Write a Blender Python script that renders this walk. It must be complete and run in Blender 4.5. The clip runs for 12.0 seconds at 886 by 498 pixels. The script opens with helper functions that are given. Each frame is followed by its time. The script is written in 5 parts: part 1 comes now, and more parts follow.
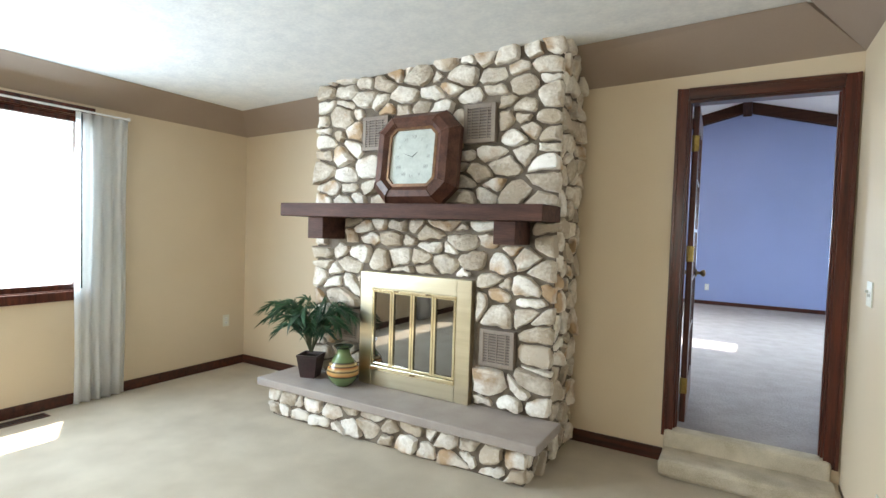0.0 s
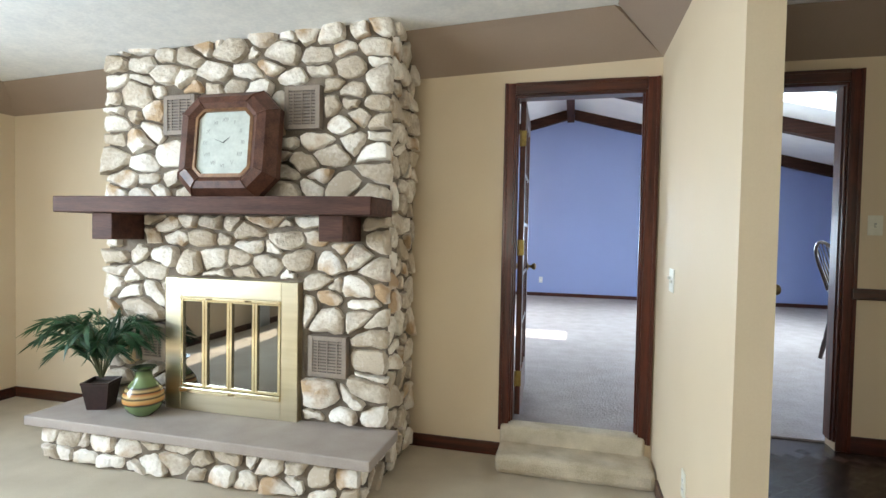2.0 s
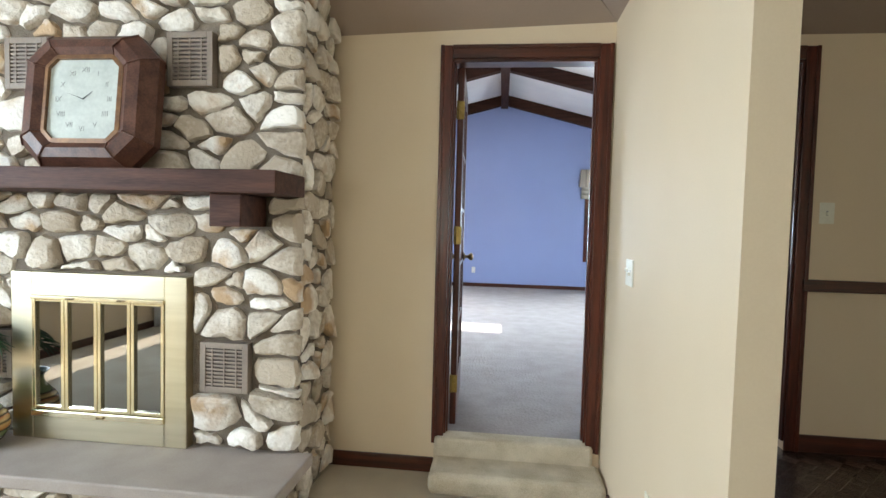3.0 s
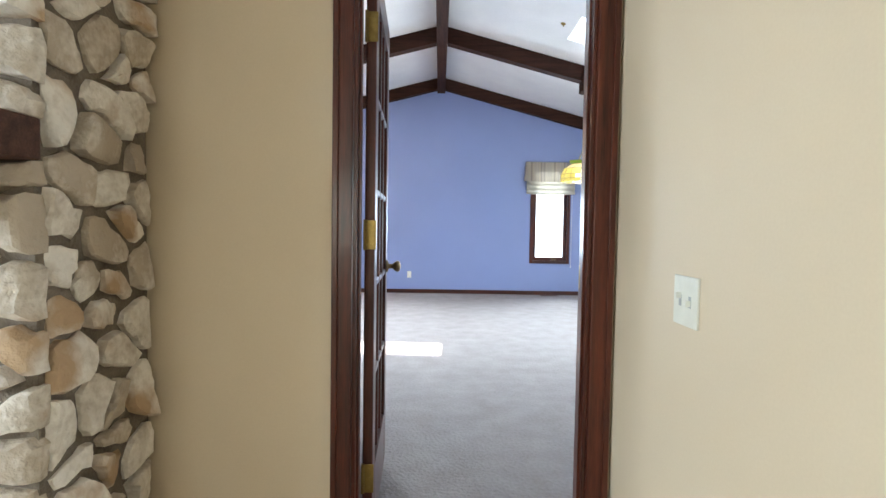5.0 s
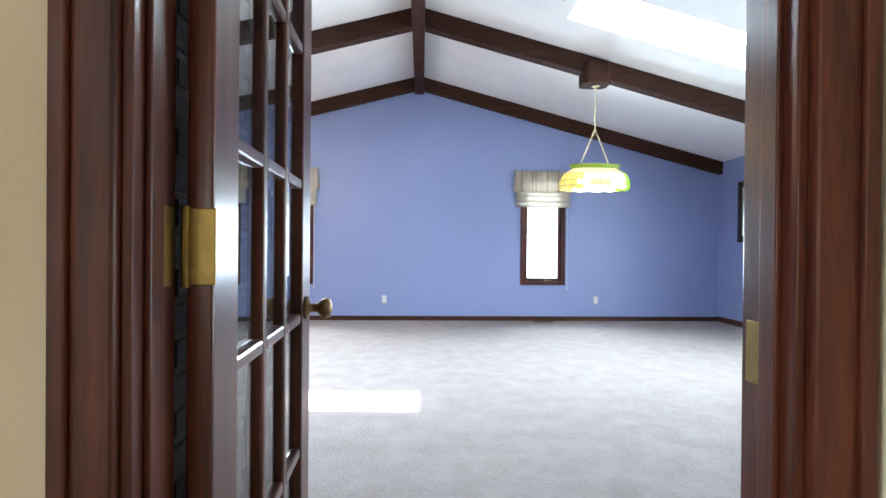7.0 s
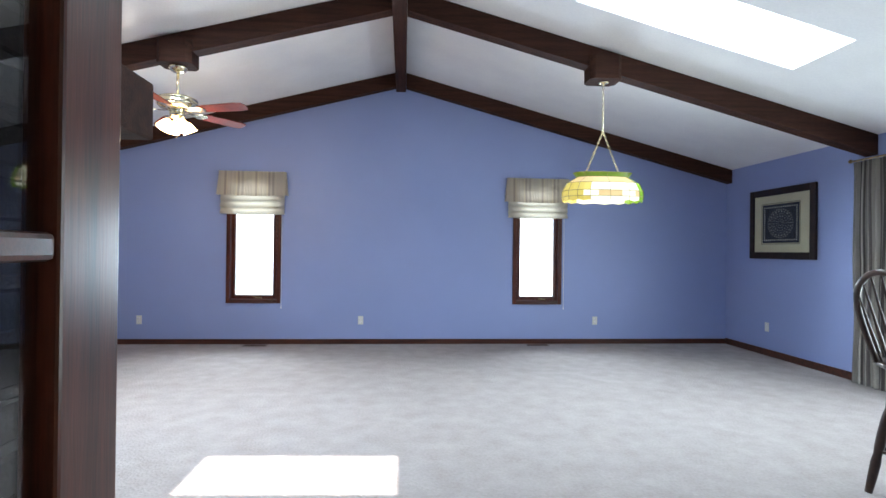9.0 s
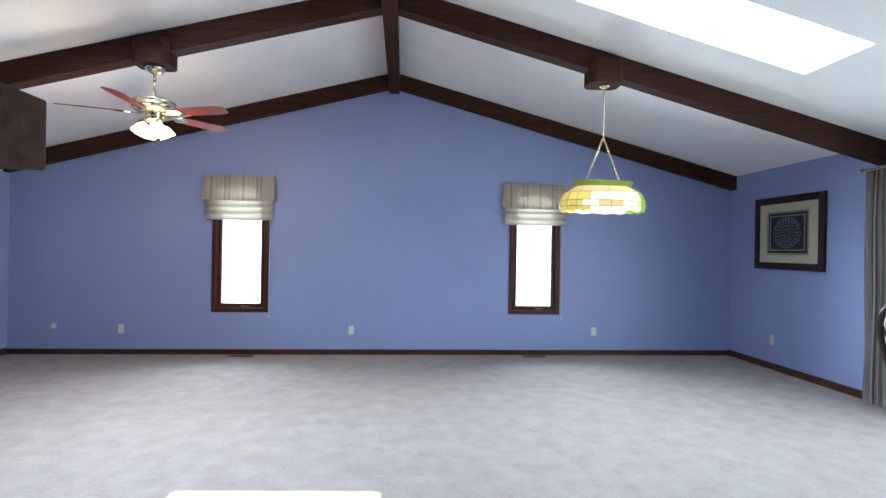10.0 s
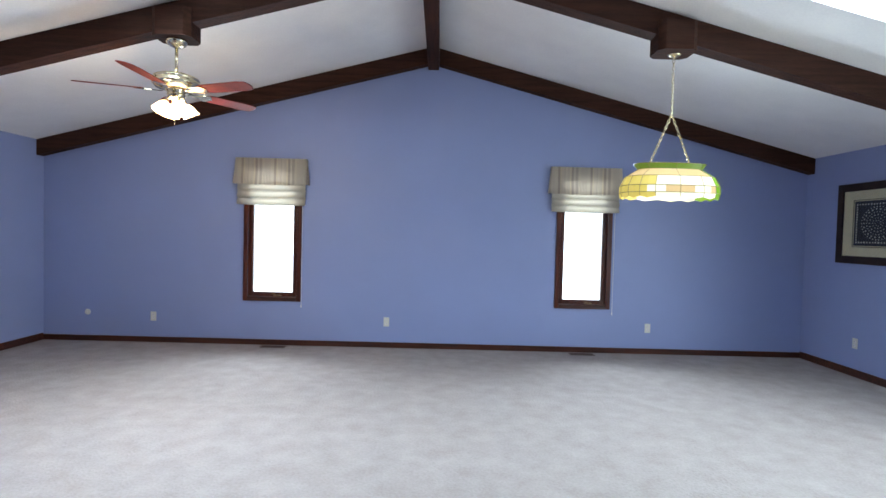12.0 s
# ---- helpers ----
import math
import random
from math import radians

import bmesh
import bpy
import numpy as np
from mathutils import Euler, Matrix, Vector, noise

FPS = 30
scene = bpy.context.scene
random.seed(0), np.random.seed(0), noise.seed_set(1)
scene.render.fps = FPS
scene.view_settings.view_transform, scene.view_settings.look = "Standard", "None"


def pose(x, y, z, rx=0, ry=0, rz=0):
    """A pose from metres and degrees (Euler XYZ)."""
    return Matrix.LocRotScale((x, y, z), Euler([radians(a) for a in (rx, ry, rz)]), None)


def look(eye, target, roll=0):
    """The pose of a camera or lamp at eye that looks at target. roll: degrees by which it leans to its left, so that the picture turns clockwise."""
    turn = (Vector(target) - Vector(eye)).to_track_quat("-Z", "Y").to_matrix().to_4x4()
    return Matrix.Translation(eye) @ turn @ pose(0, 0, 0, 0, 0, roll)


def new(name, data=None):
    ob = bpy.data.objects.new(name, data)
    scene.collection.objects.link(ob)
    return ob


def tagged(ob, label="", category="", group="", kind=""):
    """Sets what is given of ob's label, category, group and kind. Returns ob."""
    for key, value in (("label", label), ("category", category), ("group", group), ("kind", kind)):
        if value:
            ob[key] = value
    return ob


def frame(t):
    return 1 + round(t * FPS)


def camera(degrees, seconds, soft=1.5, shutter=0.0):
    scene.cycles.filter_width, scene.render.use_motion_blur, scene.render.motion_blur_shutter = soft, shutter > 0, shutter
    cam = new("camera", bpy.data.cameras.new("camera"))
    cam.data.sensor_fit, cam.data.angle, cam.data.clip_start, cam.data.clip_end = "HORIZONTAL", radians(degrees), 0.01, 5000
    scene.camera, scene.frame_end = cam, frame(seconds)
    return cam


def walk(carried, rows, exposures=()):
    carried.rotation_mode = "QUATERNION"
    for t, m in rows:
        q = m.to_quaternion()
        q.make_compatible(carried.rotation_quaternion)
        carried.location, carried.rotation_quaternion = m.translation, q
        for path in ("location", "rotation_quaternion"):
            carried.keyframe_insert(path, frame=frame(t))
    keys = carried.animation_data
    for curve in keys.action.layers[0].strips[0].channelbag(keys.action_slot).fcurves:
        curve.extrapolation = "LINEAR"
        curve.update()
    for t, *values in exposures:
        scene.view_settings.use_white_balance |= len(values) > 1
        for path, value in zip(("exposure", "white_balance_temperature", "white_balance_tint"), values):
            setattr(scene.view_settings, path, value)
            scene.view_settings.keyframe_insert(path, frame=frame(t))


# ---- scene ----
cam = camera(81.1, 12.0)
PATH = [
    (0, (3.113, 1.650, 1.428), (2.108, 3.378, 1.353), 1.9),
    (0.5, (3.128, 1.680, 1.431), (2.216, 3.459, 1.371), 1.7),
    (1, (3.144, 1.707, 1.427), (2.372, 3.551, 1.384), 1.4),
    (1.5, (3.170, 1.772, 1.426), (2.530, 3.666, 1.381), 1.2),
    (2, (3.139, 1.935, 1.405), (2.655, 3.874, 1.346), 1.1),
    (2.5, (3.090, 2.172, 1.395), (2.753, 4.142, 1.315), 1.2),
    (3, (3.062, 2.374, 1.382), (2.840, 4.360, 1.289), 1.5),
    (3.5, (3.032, 2.654, 1.367), (2.906, 4.647, 1.265), 1.8),
    (3.7, (3.040, 2.777, 1.346), (2.923, 4.772, 1.255), 1.7),
    (5.3, (3.053, 3.710, 1.358), (3.106, 5.708, 1.274), 0.9),
    (5.5, (3.037, 3.839, 1.350), (3.111, 5.836, 1.277), 0.9),
    (6, (3.066, 4.095, 1.337), (3.159, 6.092, 1.292), 0.7),
    (6.5, (3.081, 4.384, 1.335), (3.177, 6.382, 1.310), 0.4),
    (7, (3.102, 4.613, 1.328), (3.185, 6.612, 1.318), 0.5),
    (7.2, (3.107, 4.707, 1.329), (3.187, 6.705, 1.323), 0.4),
    (8.8, (3.126, 5.358, 1.441), (3.260, 7.354, 1.442), 0.7),
    (9, (3.113, 5.425, 1.480), (3.264, 7.419, 1.486), 0.7),
    (9.2, (3.124, 5.447, 1.509), (3.288, 7.440, 1.519), 0.7),
    (9.5, (3.143, 5.515, 1.541), (3.313, 7.508, 1.552), 0.8),
    (10, (3.199, 5.665, 1.598), (3.353, 7.659, 1.600), 1.0),
    (10.5, (3.217, 5.834, 1.652), (3.352, 7.829, 1.638), 1.1),
    (11, (3.197, 5.933, 1.682), (3.310, 7.930, 1.656), 1.2),
    (11.5, (3.174, 6.045, 1.676), (3.243, 8.044, 1.628), 1.4),
    (12, (3.178, 6.110, 1.644), (3.192, 8.109, 1.583), 1.5),
]
EXPOSURES = [(0, 1.74), (1.5, 1.88), (3.5, 1.82), (5.5, 1.92), (7.0, 2.0), (8.0, 1.8), (9.0, 1.48), (12, 1.36)]
walk(cam, [(t, look(eye, target, roll)) for t, eye, target, roll in PATH], EXPOSURES)

# ---- world and light ----
SUN_WAY = Vector((0.36, -0.20, -1.0)).normalized()
world = bpy.data.worlds.new("world")
scene.world = world
world.use_nodes = True
wn = world.node_tree
sky = wn.nodes.new("ShaderNodeTexSky")
sky.sky_type, sky.sun_disc = "NISHITA", False
sky.sun_elevation = math.asin(-SUN_WAY.z)
sky.sun_rotation = math.atan2(-SUN_WAY.x, -SUN_WAY.y)
wn.links.new(sky.outputs[0], wn.nodes["Background"].inputs[0])
wn.nodes["Background"].inputs[1].default_value = 0.12

sun = new("sun", bpy.data.lights.new("sun", "SUN"))
sun.data.energy, sun.data.angle, sun.data.color = 5.0, radians(0.6), (1.0, 0.95, 0.87)
sun.matrix_world = look((0, 0, 8), Vector((0, 0, 8)) + SUN_WAY)


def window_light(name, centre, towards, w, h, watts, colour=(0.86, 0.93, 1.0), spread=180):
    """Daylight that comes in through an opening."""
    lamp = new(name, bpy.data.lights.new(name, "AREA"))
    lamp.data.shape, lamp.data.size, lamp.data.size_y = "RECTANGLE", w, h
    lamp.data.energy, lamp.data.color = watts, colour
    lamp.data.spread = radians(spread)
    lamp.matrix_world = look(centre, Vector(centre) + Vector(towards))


window_light("daylight_living", (-1.48, 2.35, 1.53), (1, 0, -0.4), 2.6, 1.3, 54, (0.66, 0.82, 1.0))
# Unseen back window; the warm tint is added to warm the north wall.
window_light("warm_fill_back", (1.1, -2.7, 1.55), (0, 1, 0), 1.8, 1.3, 12, (1.0, 0.9, 0.74))
# Fill through an invented east window, meant to lift the west wall.
window_light("fill_east", (7.0, 0.15, 1.55), (-1, 0, 0), 1.5, 1.3, 0.6)
window_light("daylight_slider", (7.97, 8.3, 1.3), (-1, 0, 0), 2.7, 2.0, 25, (0.76, 0.87, 1.0))
window_light("daylight_skylight", (5.43, 9.26, 3.62), (0.02, 0, -1), 1.8, 0.6, 75, (0.70, 0.86, 1.0), 140)
# Lamp for the west skylight, which is never in view.
window_light("daylight_unseen_skylight", (1.28, 9.14, 3.80), (0, 0, -1), 1.2, 0.5, 68, (0.70, 0.86, 1.0), 160)
for centre in (1.09, 4.99):
    window_light("daylight_gable", (centre + 0.05, 12.50, 1.40), (0, -1, -0.1), 0.5, 0.9, 15, (0.70, 0.86, 1.0), 125)


def bulb_light(name, place, watts, colour=(1.0, 0.78, 0.52)):
    """The light of a lit lamp, from inside its shades."""
    lamp = new(name, bpy.data.lights.new(name, "POINT"))
    lamp.data.energy, lamp.data.color, lamp.data.shadow_soft_size = watts, colour, 0.11
    lamp.location = place


bulb_light("fan_bulbs", (1.06, 10.265, 2.42), 14)
bulb_light("stained_lamp_bulbs", (5.005, 10.265, 2.00), 1)


# ---- materials ----
def base_mat(name, rough=0.6, metal=0.0):
    m = bpy.data.materials.new(name)
    m.use_nodes = True
    nt = m.node_tree
    b = nt.nodes["Principled BSDF"]
    b.inputs["Roughness"].default_value, b.inputs["Metallic"].default_value = rough, metal
    return m, nt, b


def surface(name, dark, light, rough=0.6, scale=6.0, fine=90.0, bump=0.1, depth=0.002, metal=0.0, stretch=(1, 1, 1), spread=0.0, coat=0.0, tint=None, fine_mix=0.35, spec=0.5):
    """Two scales of noise between two colours, with relief; spread: how far pieces differ from one another."""
    m, nt, b = base_mat(name, rough, metal)
    N, L = nt.nodes.new, nt.links.new
    co, mp = N("ShaderNodeTexCoord"), N("ShaderNodeMapping")
    mp.inputs["Scale"].default_value = stretch
    L(co.outputs["Object"], mp.inputs[0])
    n1, n2 = N("ShaderNodeTexNoise"), N("ShaderNodeTexNoise")
    n1.inputs["Scale"].default_value, n2.inputs["Scale"].default_value = scale, fine
    n1.inputs["Detail"].default_value, n2.inputs["Detail"].default_value = 4, 3
    L(mp.outputs[0], n1.inputs["Vector"]), L(mp.outputs[0], n2.inputs["Vector"])
    mix = N("ShaderNodeMix")
    mix.data_type = "FLOAT"
    mix.inputs[0].default_value = fine_mix
    L(n1.outputs[0], mix.inputs[2]), L(n2.outputs[0], mix.inputs[3])
    ramp = N("ShaderNodeValToRGB")
    ramp.color_ramp.elements[0].position, ramp.color_ramp.elements[1].position = 0.36, 0.64
    ramp.color_ramp.elements[0].color, ramp.color_ramp.elements[1].color = (*dark, 1), (*light, 1)
    fac = mix.outputs[0]
    info = None
    if spread:
        info = N("ShaderNodeObjectInfo")
        add, sc = N("ShaderNodeMath"), N("ShaderNodeMath")
        sc.operation, sc.inputs[1].default_value = "MULTIPLY_ADD", spread
        sc.inputs[2].default_value = -spread / 2
        L(info.outputs["Random"], sc.inputs[0])
        L(fac, add.inputs[0]), L(sc.outputs[0], add.inputs[1])
        fac = add.outputs[0]
        shift = N("ShaderNodeVectorMath")
        shift.operation = "SCALE"
        comb = N("ShaderNodeCombineXYZ")
        for k in range(3):
            L(info.outputs["Random"], comb.inputs[k])
        L(comb.outputs[0], shift.inputs[0])
        shift.inputs["Scale"].default_value = 40
        L(shift.outputs[0], mp.inputs["Location"])
    L(fac, ramp.inputs[0])
    colour = ramp.outputs[0]
    if tint:
        n3, r3, mx = N("ShaderNodeTexNoise"), N("ShaderNodeValToRGB"), N("ShaderNodeMix")
        n3.inputs["Scale"].default_value, n3.inputs["Detail"].default_value = tint[1], 5
        L(mp.outputs[0], n3.inputs["Vector"])
        r3.color_ramp.elements[0].position, r3.color_ramp.elements[1].position = tint[2], tint[2] + 0.12
        src = n3.outputs[0]
        if info:
            a2 = N("ShaderNodeMath")
            a2.operation, a2.inputs[1].default_value, a2.inputs[2].default_value = "MULTIPLY_ADD", 0.22, -0.11
            a3 = N("ShaderNodeMath")
            L(info.outputs["Random"], a2.inputs[0]), L(a2.outputs[0], a3.inputs[0]), L(src, a3.inputs[1])
            src = a3.outputs[0]
        L(src, r3.inputs[0])
        mx.data_type = "RGBA"
        L(r3.outputs[0], mx.inputs[0]), L(colour, mx.inputs[6])
        mx.inputs[7].default_value = (*tint[0], 1)
        colour = mx.outputs[2]
    L(colour, b.inputs["Base Color"])
    if bump:
        bp = N("ShaderNodeBump")
        bp.inputs["Strength"].default_value, bp.inputs["Distance"].default_value = bump, depth
        L(n2.outputs[0] if fine_mix > 0.2 else n1.outputs[0], bp.inputs["Height"]), L(bp.outputs[0], b.inputs["Normal"])
    b.inputs["Coat Weight"].default_value = coat
    b.inputs["Coat Roughness"].default_value = 0.15
    b.inputs["Specular IOR Level"].default_value = spec
    return m


def stripes(name, colours, period, axis="X", rough=0.8):
    """Cloth with woven stripes: (end of the stripe within the period, colour)."""
    m, nt, b = base_mat(name, rough)
    N, L = nt.nodes.new, nt.links.new
    co, sep, mod, ramp = N("ShaderNodeTexCoord"), N("ShaderNodeSeparateXYZ"), N("ShaderNodeMath"), N("ShaderNodeValToRGB")
    L(co.outputs["UV" if axis == "U" else "Object"], sep.inputs[0])
    dv = N("ShaderNodeMath")
    dv.operation, dv.inputs[1].default_value = "DIVIDE", period
    L(sep.outputs["X" if axis == "U" else axis], dv.inputs[0])
    mod.operation, mod.inputs[1].default_value = "FRACT", 1.0
    L(dv.outputs[0], mod.inputs[0]), L(mod.outputs[0], ramp.inputs[0])
    cr = ramp.color_ramp
    cr.interpolation = "CONSTANT"
    cr.elements[0].color = (*colours[0][1], 1)
    cr.elements[1].position, cr.elements[1].color = colours[0][0], (*colours[1][1], 1)
    for k in range(1, len(colours) - 1):
        e = cr.elements.new(colours[k][0])
        e.color = (*colours[k + 1][1], 1)
    L(ramp.outputs[0], b.inputs["Base Color"])
    n, bp = N("ShaderNodeTexNoise"), N("ShaderNodeBump")
    n.inputs["Scale"].default_value = 400
    bp.inputs["Strength"].default_value, bp.inputs["Distance"].default_value = 0.2, 0.001
    L(n.outputs[0], bp.inputs["Height"]), L(bp.outputs[0], b.inputs["Normal"])
    b.inputs["Sheen Weight"].default_value = 0.2
    return m


def glowing(name, colour, strength, rough=0.4, body=1.0):
    m, nt, b = base_mat(name, rough)
    b.inputs["Base Color"].default_value = (*[c * body for c in colour], 1)
    b.inputs["Emission Color"].default_value, b.inputs["Emission Strength"].default_value = (*colour, 1), strength
    return m


def clear_glass(name, tint=(0.95, 0.97, 0.96), rough=0.0, least=0.04, most=0.6):
    """Thin window glass: part mirror, part clear."""
    m = bpy.data.materials.new(name)
    m.use_nodes = True
    nt = m.node_tree
    nt.nodes.clear()
    N, L = nt.nodes.new, nt.links.new
    out, mx, tr, gl, lw = N("ShaderNodeOutputMaterial"), N("ShaderNodeMixShader"), N("ShaderNodeBsdfTransparent"), N("ShaderNodeBsdfGlossy"), N("ShaderNodeLayerWeight")
    pw_, ma = N("ShaderNodeMath"), N("ShaderNodeMath")
    lw.inputs[0].default_value = 0.5
    pw_.operation, pw_.inputs[1].default_value = "POWER", 4.0
    ma.operation, ma.inputs[1].default_value, ma.inputs[2].default_value = "MULTIPLY_ADD", most - least, least
    L(lw.outputs["Facing"], pw_.inputs[0]), L(pw_.outputs[0], ma.inputs[0])
    tr.inputs[0].default_value, gl.inputs["Roughness"].default_value = (*tint, 1), rough
    L(ma.outputs[0], mx.inputs[0]), L(tr.outputs[0], mx.inputs[1]), L(gl.outputs[0], mx.inputs[2]), L(mx.outputs[0], out.inputs[0])
    return m


def let_through(m, amount, colour):
    """Cloth that lets some light through."""
    nt = m.node_tree
    b, out = nt.nodes["Principled BSDF"], nt.nodes["Material Output"]
    mx, tl = nt.nodes.new("ShaderNodeMixShader"), nt.nodes.new("ShaderNodeBsdfTranslucent")
    mx.inputs[0].default_value, tl.inputs[0].default_value = amount, (*colour, 1)
    nt.links.new(b.outputs[0], mx.inputs[1]), nt.links.new(tl.outputs[0], mx.inputs[2]), nt.links.new(mx.outputs[0], out.inputs[0])
    return m


WALL = surface("cream_wall_paint", (0.625, 0.505, 0.352), (0.665, 0.545, 0.387), 0.6, 1.2, 160, 0.10, 0.0012, fine_mix=0.3, spec=0.3)
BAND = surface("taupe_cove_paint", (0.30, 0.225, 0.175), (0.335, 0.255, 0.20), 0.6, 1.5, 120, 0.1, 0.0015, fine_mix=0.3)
CEIL = surface("textured_white_ceiling", (0.76, 0.77, 0.78), (0.88, 0.88, 0.87), 0.85, 9.0, 45, 0.35, 0.005, fine_mix=0.45)
VAULT = surface("white_vault_plaster", (0.80, 0.80, 0.80), (0.87, 0.87, 0.86), 0.85, 3.0, 60, 0.35, 0.004, fine_mix=0.45)
BLUE = surface("periwinkle_wall_paint", (0.255, 0.318, 0.555), (0.275, 0.338, 0.585), 0.5, 0.9, 140, 0.1, 0.0012, fine_mix=0.3, spec=0.45)
CARPET = surface("cream_carpet", (0.53, 0.445, 0.33), (0.70, 0.61, 0.475), 0.95, 3.0, 300, 0.9, 0.010, fine_mix=0.5, spec=0.1)
CARPET_B = surface("pale_mauve_carpet", (0.285, 0.246, 0.236), (0.355, 0.316, 0.306), 0.95, 5.5, 55, 0.9, 0.010, fine_mix=0.4, spec=0.1)
CARPET_S = surface("worn_step_carpet", (0.44, 0.37, 0.265), (0.68, 0.595, 0.46), 0.95, 6.0, 180, 0.9, 0.010, fine_mix=0.3, spec=0.1)
TRIM = surface("dark_red_mahogany_trim", (0.028, 0.006, 0.003), (0.105, 0.024, 0.011), 0.34, 4.0, 30, 0.15, 0.001, stretch=(9, 9, 0.5), coat=0.16, spec=0.3)
TRIM_X = surface("dark_mahogany_trim_lengthwise", (0.024, 0.007, 0.004), (0.085, 0.023, 0.011), 0.28, 4.0, 30, 0.15, 0.001, stretch=(0.5, 9, 9), coat=0.2, spec=0.45)
BEAM = surface("rough_dark_beam_wood", (0.022, 0.008, 0.005), (0.062, 0.023, 0.013), 0.75, 3.0, 26, 0.5, 0.004, stretch=(0.6, 9, 9), spec=0.2)
BEAM_Y = surface("rough_dark_ridge_wood", (0.022, 0.008, 0.005), (0.062, 0.023, 0.013), 0.75, 3.0, 26, 0.5, 0.004, stretch=(9, 0.6, 9), spec=0.2)
MANTEL = surface("brown_stained_mantel_wood", (0.046, 0.019, 0.013), (0.105, 0.046, 0.032), 0.6, 3.0, 24, 0.4, 0.003, stretch=(0.7, 8, 8), spec=0.22)
STONE = surface("cream_fieldstone", (0.50, 0.415, 0.315), (0.86, 0.80, 0.715), 0.75, 8.0, 48, 0.9, 0.010, spread=0.35, tint=((0.50, 0.34, 0.20), 4.5, 0.58))
MORTAR = surface("grey_brown_mortar", (0.13, 0.102, 0.075), (0.235, 0.19, 0.145), 0.95, 10, 120, 0.8, 0.006)
SLAB = surface("smooth_greige_hearth_slab", (0.325, 0.27, 0.235), (0.405, 0.35, 0.31), 0.6, 5, 160, 0.3, 0.002)
BRASS = surface("brushed_pale_brass", (0.66, 0.59, 0.42), (0.74, 0.67, 0.50), 0.30, 2, 200, 0.03, 0.0003, metal=1.0, stretch=(1, 1, 12), fine_mix=0.1)
SHINY = surface("polished_brass", (0.80, 0.71, 0.48), (0.87, 0.78, 0.55), 0.2, 8, 60, 0.02, 0.0003, metal=1.0)
OLD_BRASS = surface("dull_antique_brass", (0.16, 0.11, 0.06), (0.32, 0.23, 0.12), 0.35, 20, 90, 0.1, 0.0006, metal=1.0)
HINGE = surface("satin_brass_hinge", (0.20, 0.135, 0.045), (0.30, 0.21, 0.07), 0.4, 20, 90, 0.1, 0.0006, metal=1.0)
VENT = surface("taupe_vent_paint", (0.23, 0.18, 0.145), (0.30, 0.24, 0.19), 0.5, 8, 90, 0.08, 0.0008)
VENT_D = surface("dark_vent_inside", (0.12, 0.095, 0.08), (0.15, 0.12, 0.10), 0.8)
SOOT = surface("sooty_firebox", (0.012, 0.011, 0.011), (0.03, 0.028, 0.026), 0.9)
BRICK = surface("near_black_brick", (0.005, 0.004, 0.004), (0.013, 0.010, 0.010), 0.85, 12, 90, 0.6, 0.004, spread=0.2, spec=0.08)
BRICK_M = surface("near_black_brick_mortar", (0.012, 0.010, 0.010), (0.022, 0.019, 0.018), 0.95, 20, 140, 0.6, 0.004, spec=0.1)
PLATE = surface("ivory_switch_plastic", (0.66, 0.64, 0.54), (0.72, 0.70, 0.60), 0.35, 20, 90, 0.02, 0.0005)
WHITE = surface("white_plastic", (0.74, 0.73, 0.70), (0.80, 0.79, 0.76), 0.4, 20, 90, 0.02, 0.0005)
SLOT = surface("dark_slot", (0.02, 0.02, 0.02), (0.03, 0.03, 0.03), 0.6)
CURTAIN = let_through(surface("white_pleated_curtain", (0.86, 0.86, 0.85), (0.92, 0.92, 0.91), 0.85, 4, 300, 0.2, 0.001, spec=0.2), 0.45, (0.95, 0.95, 0.93))
LINEN = let_through(surface("ivory_shade_linen", (0.74, 0.70, 0.60), (0.82, 0.78, 0.68), 0.85, 6, 300, 0.3, 0.001, stretch=(1, 1, 3)), 0.3, (0.85, 0.80, 0.70))
STRIPE_V = let_through(stripes("striped_valance_cloth", [(0.10, (0.73, 0.66, 0.54)), (0.17, (0.47, 0.38, 0.30)), (0.20, (0.80, 0.71, 0.52)), (0.30, (0.71, 0.63, 0.52)), (0.33, (0.61, 0.54, 0.45)), (0.40, (0.73, 0.66, 0.54)), (0.47, (0.66, 0.59, 0.49)), (0.52, (0.78, 0.69, 0.52)), (0.59, (0.45, 0.37, 0.30)), (0.65, (0.71, 0.64, 0.54)), (0.73, (0.50, 0.43, 0.36)), (0.80, (0.73, 0.66, 0.54)), (1.0, (0.68, 0.61, 0.51))], 0.40), 0.25, (0.7, 0.65, 0.58))
STRIPE_C = stripes("striped_drape_cloth", [(0.25, (0.50, 0.46, 0.40)), (0.40, (0.10, 0.085, 0.08)), (0.62, (0.42, 0.38, 0.34)), (0.70, (0.16, 0.14, 0.13)), (0.85, (0.52, 0.48, 0.42)), (1.0, (0.22, 0.19, 0.18))], 0.16, "U")
LEAF = surface("dark_palm_leaf", (0.014, 0.05, 0.022), (0.05, 0.13, 0.055), 0.45, 20, 90, 0.1, 0.001, spread=0.2)
STEM = surface("green_brown_stem", (0.05, 0.06, 0.02), (0.10, 0.09, 0.04), 0.6)
POT = surface("dark_red_brown_pot", (0.020, 0.010, 0.010), (0.045, 0.020, 0.018), 0.35, 10, 60, 0.1, 0.001)
SOIL = surface("potting_soil", (0.02, 0.015, 0.01), (0.05, 0.035, 0.025), 0.95, 30, 120, 1.0, 0.006)
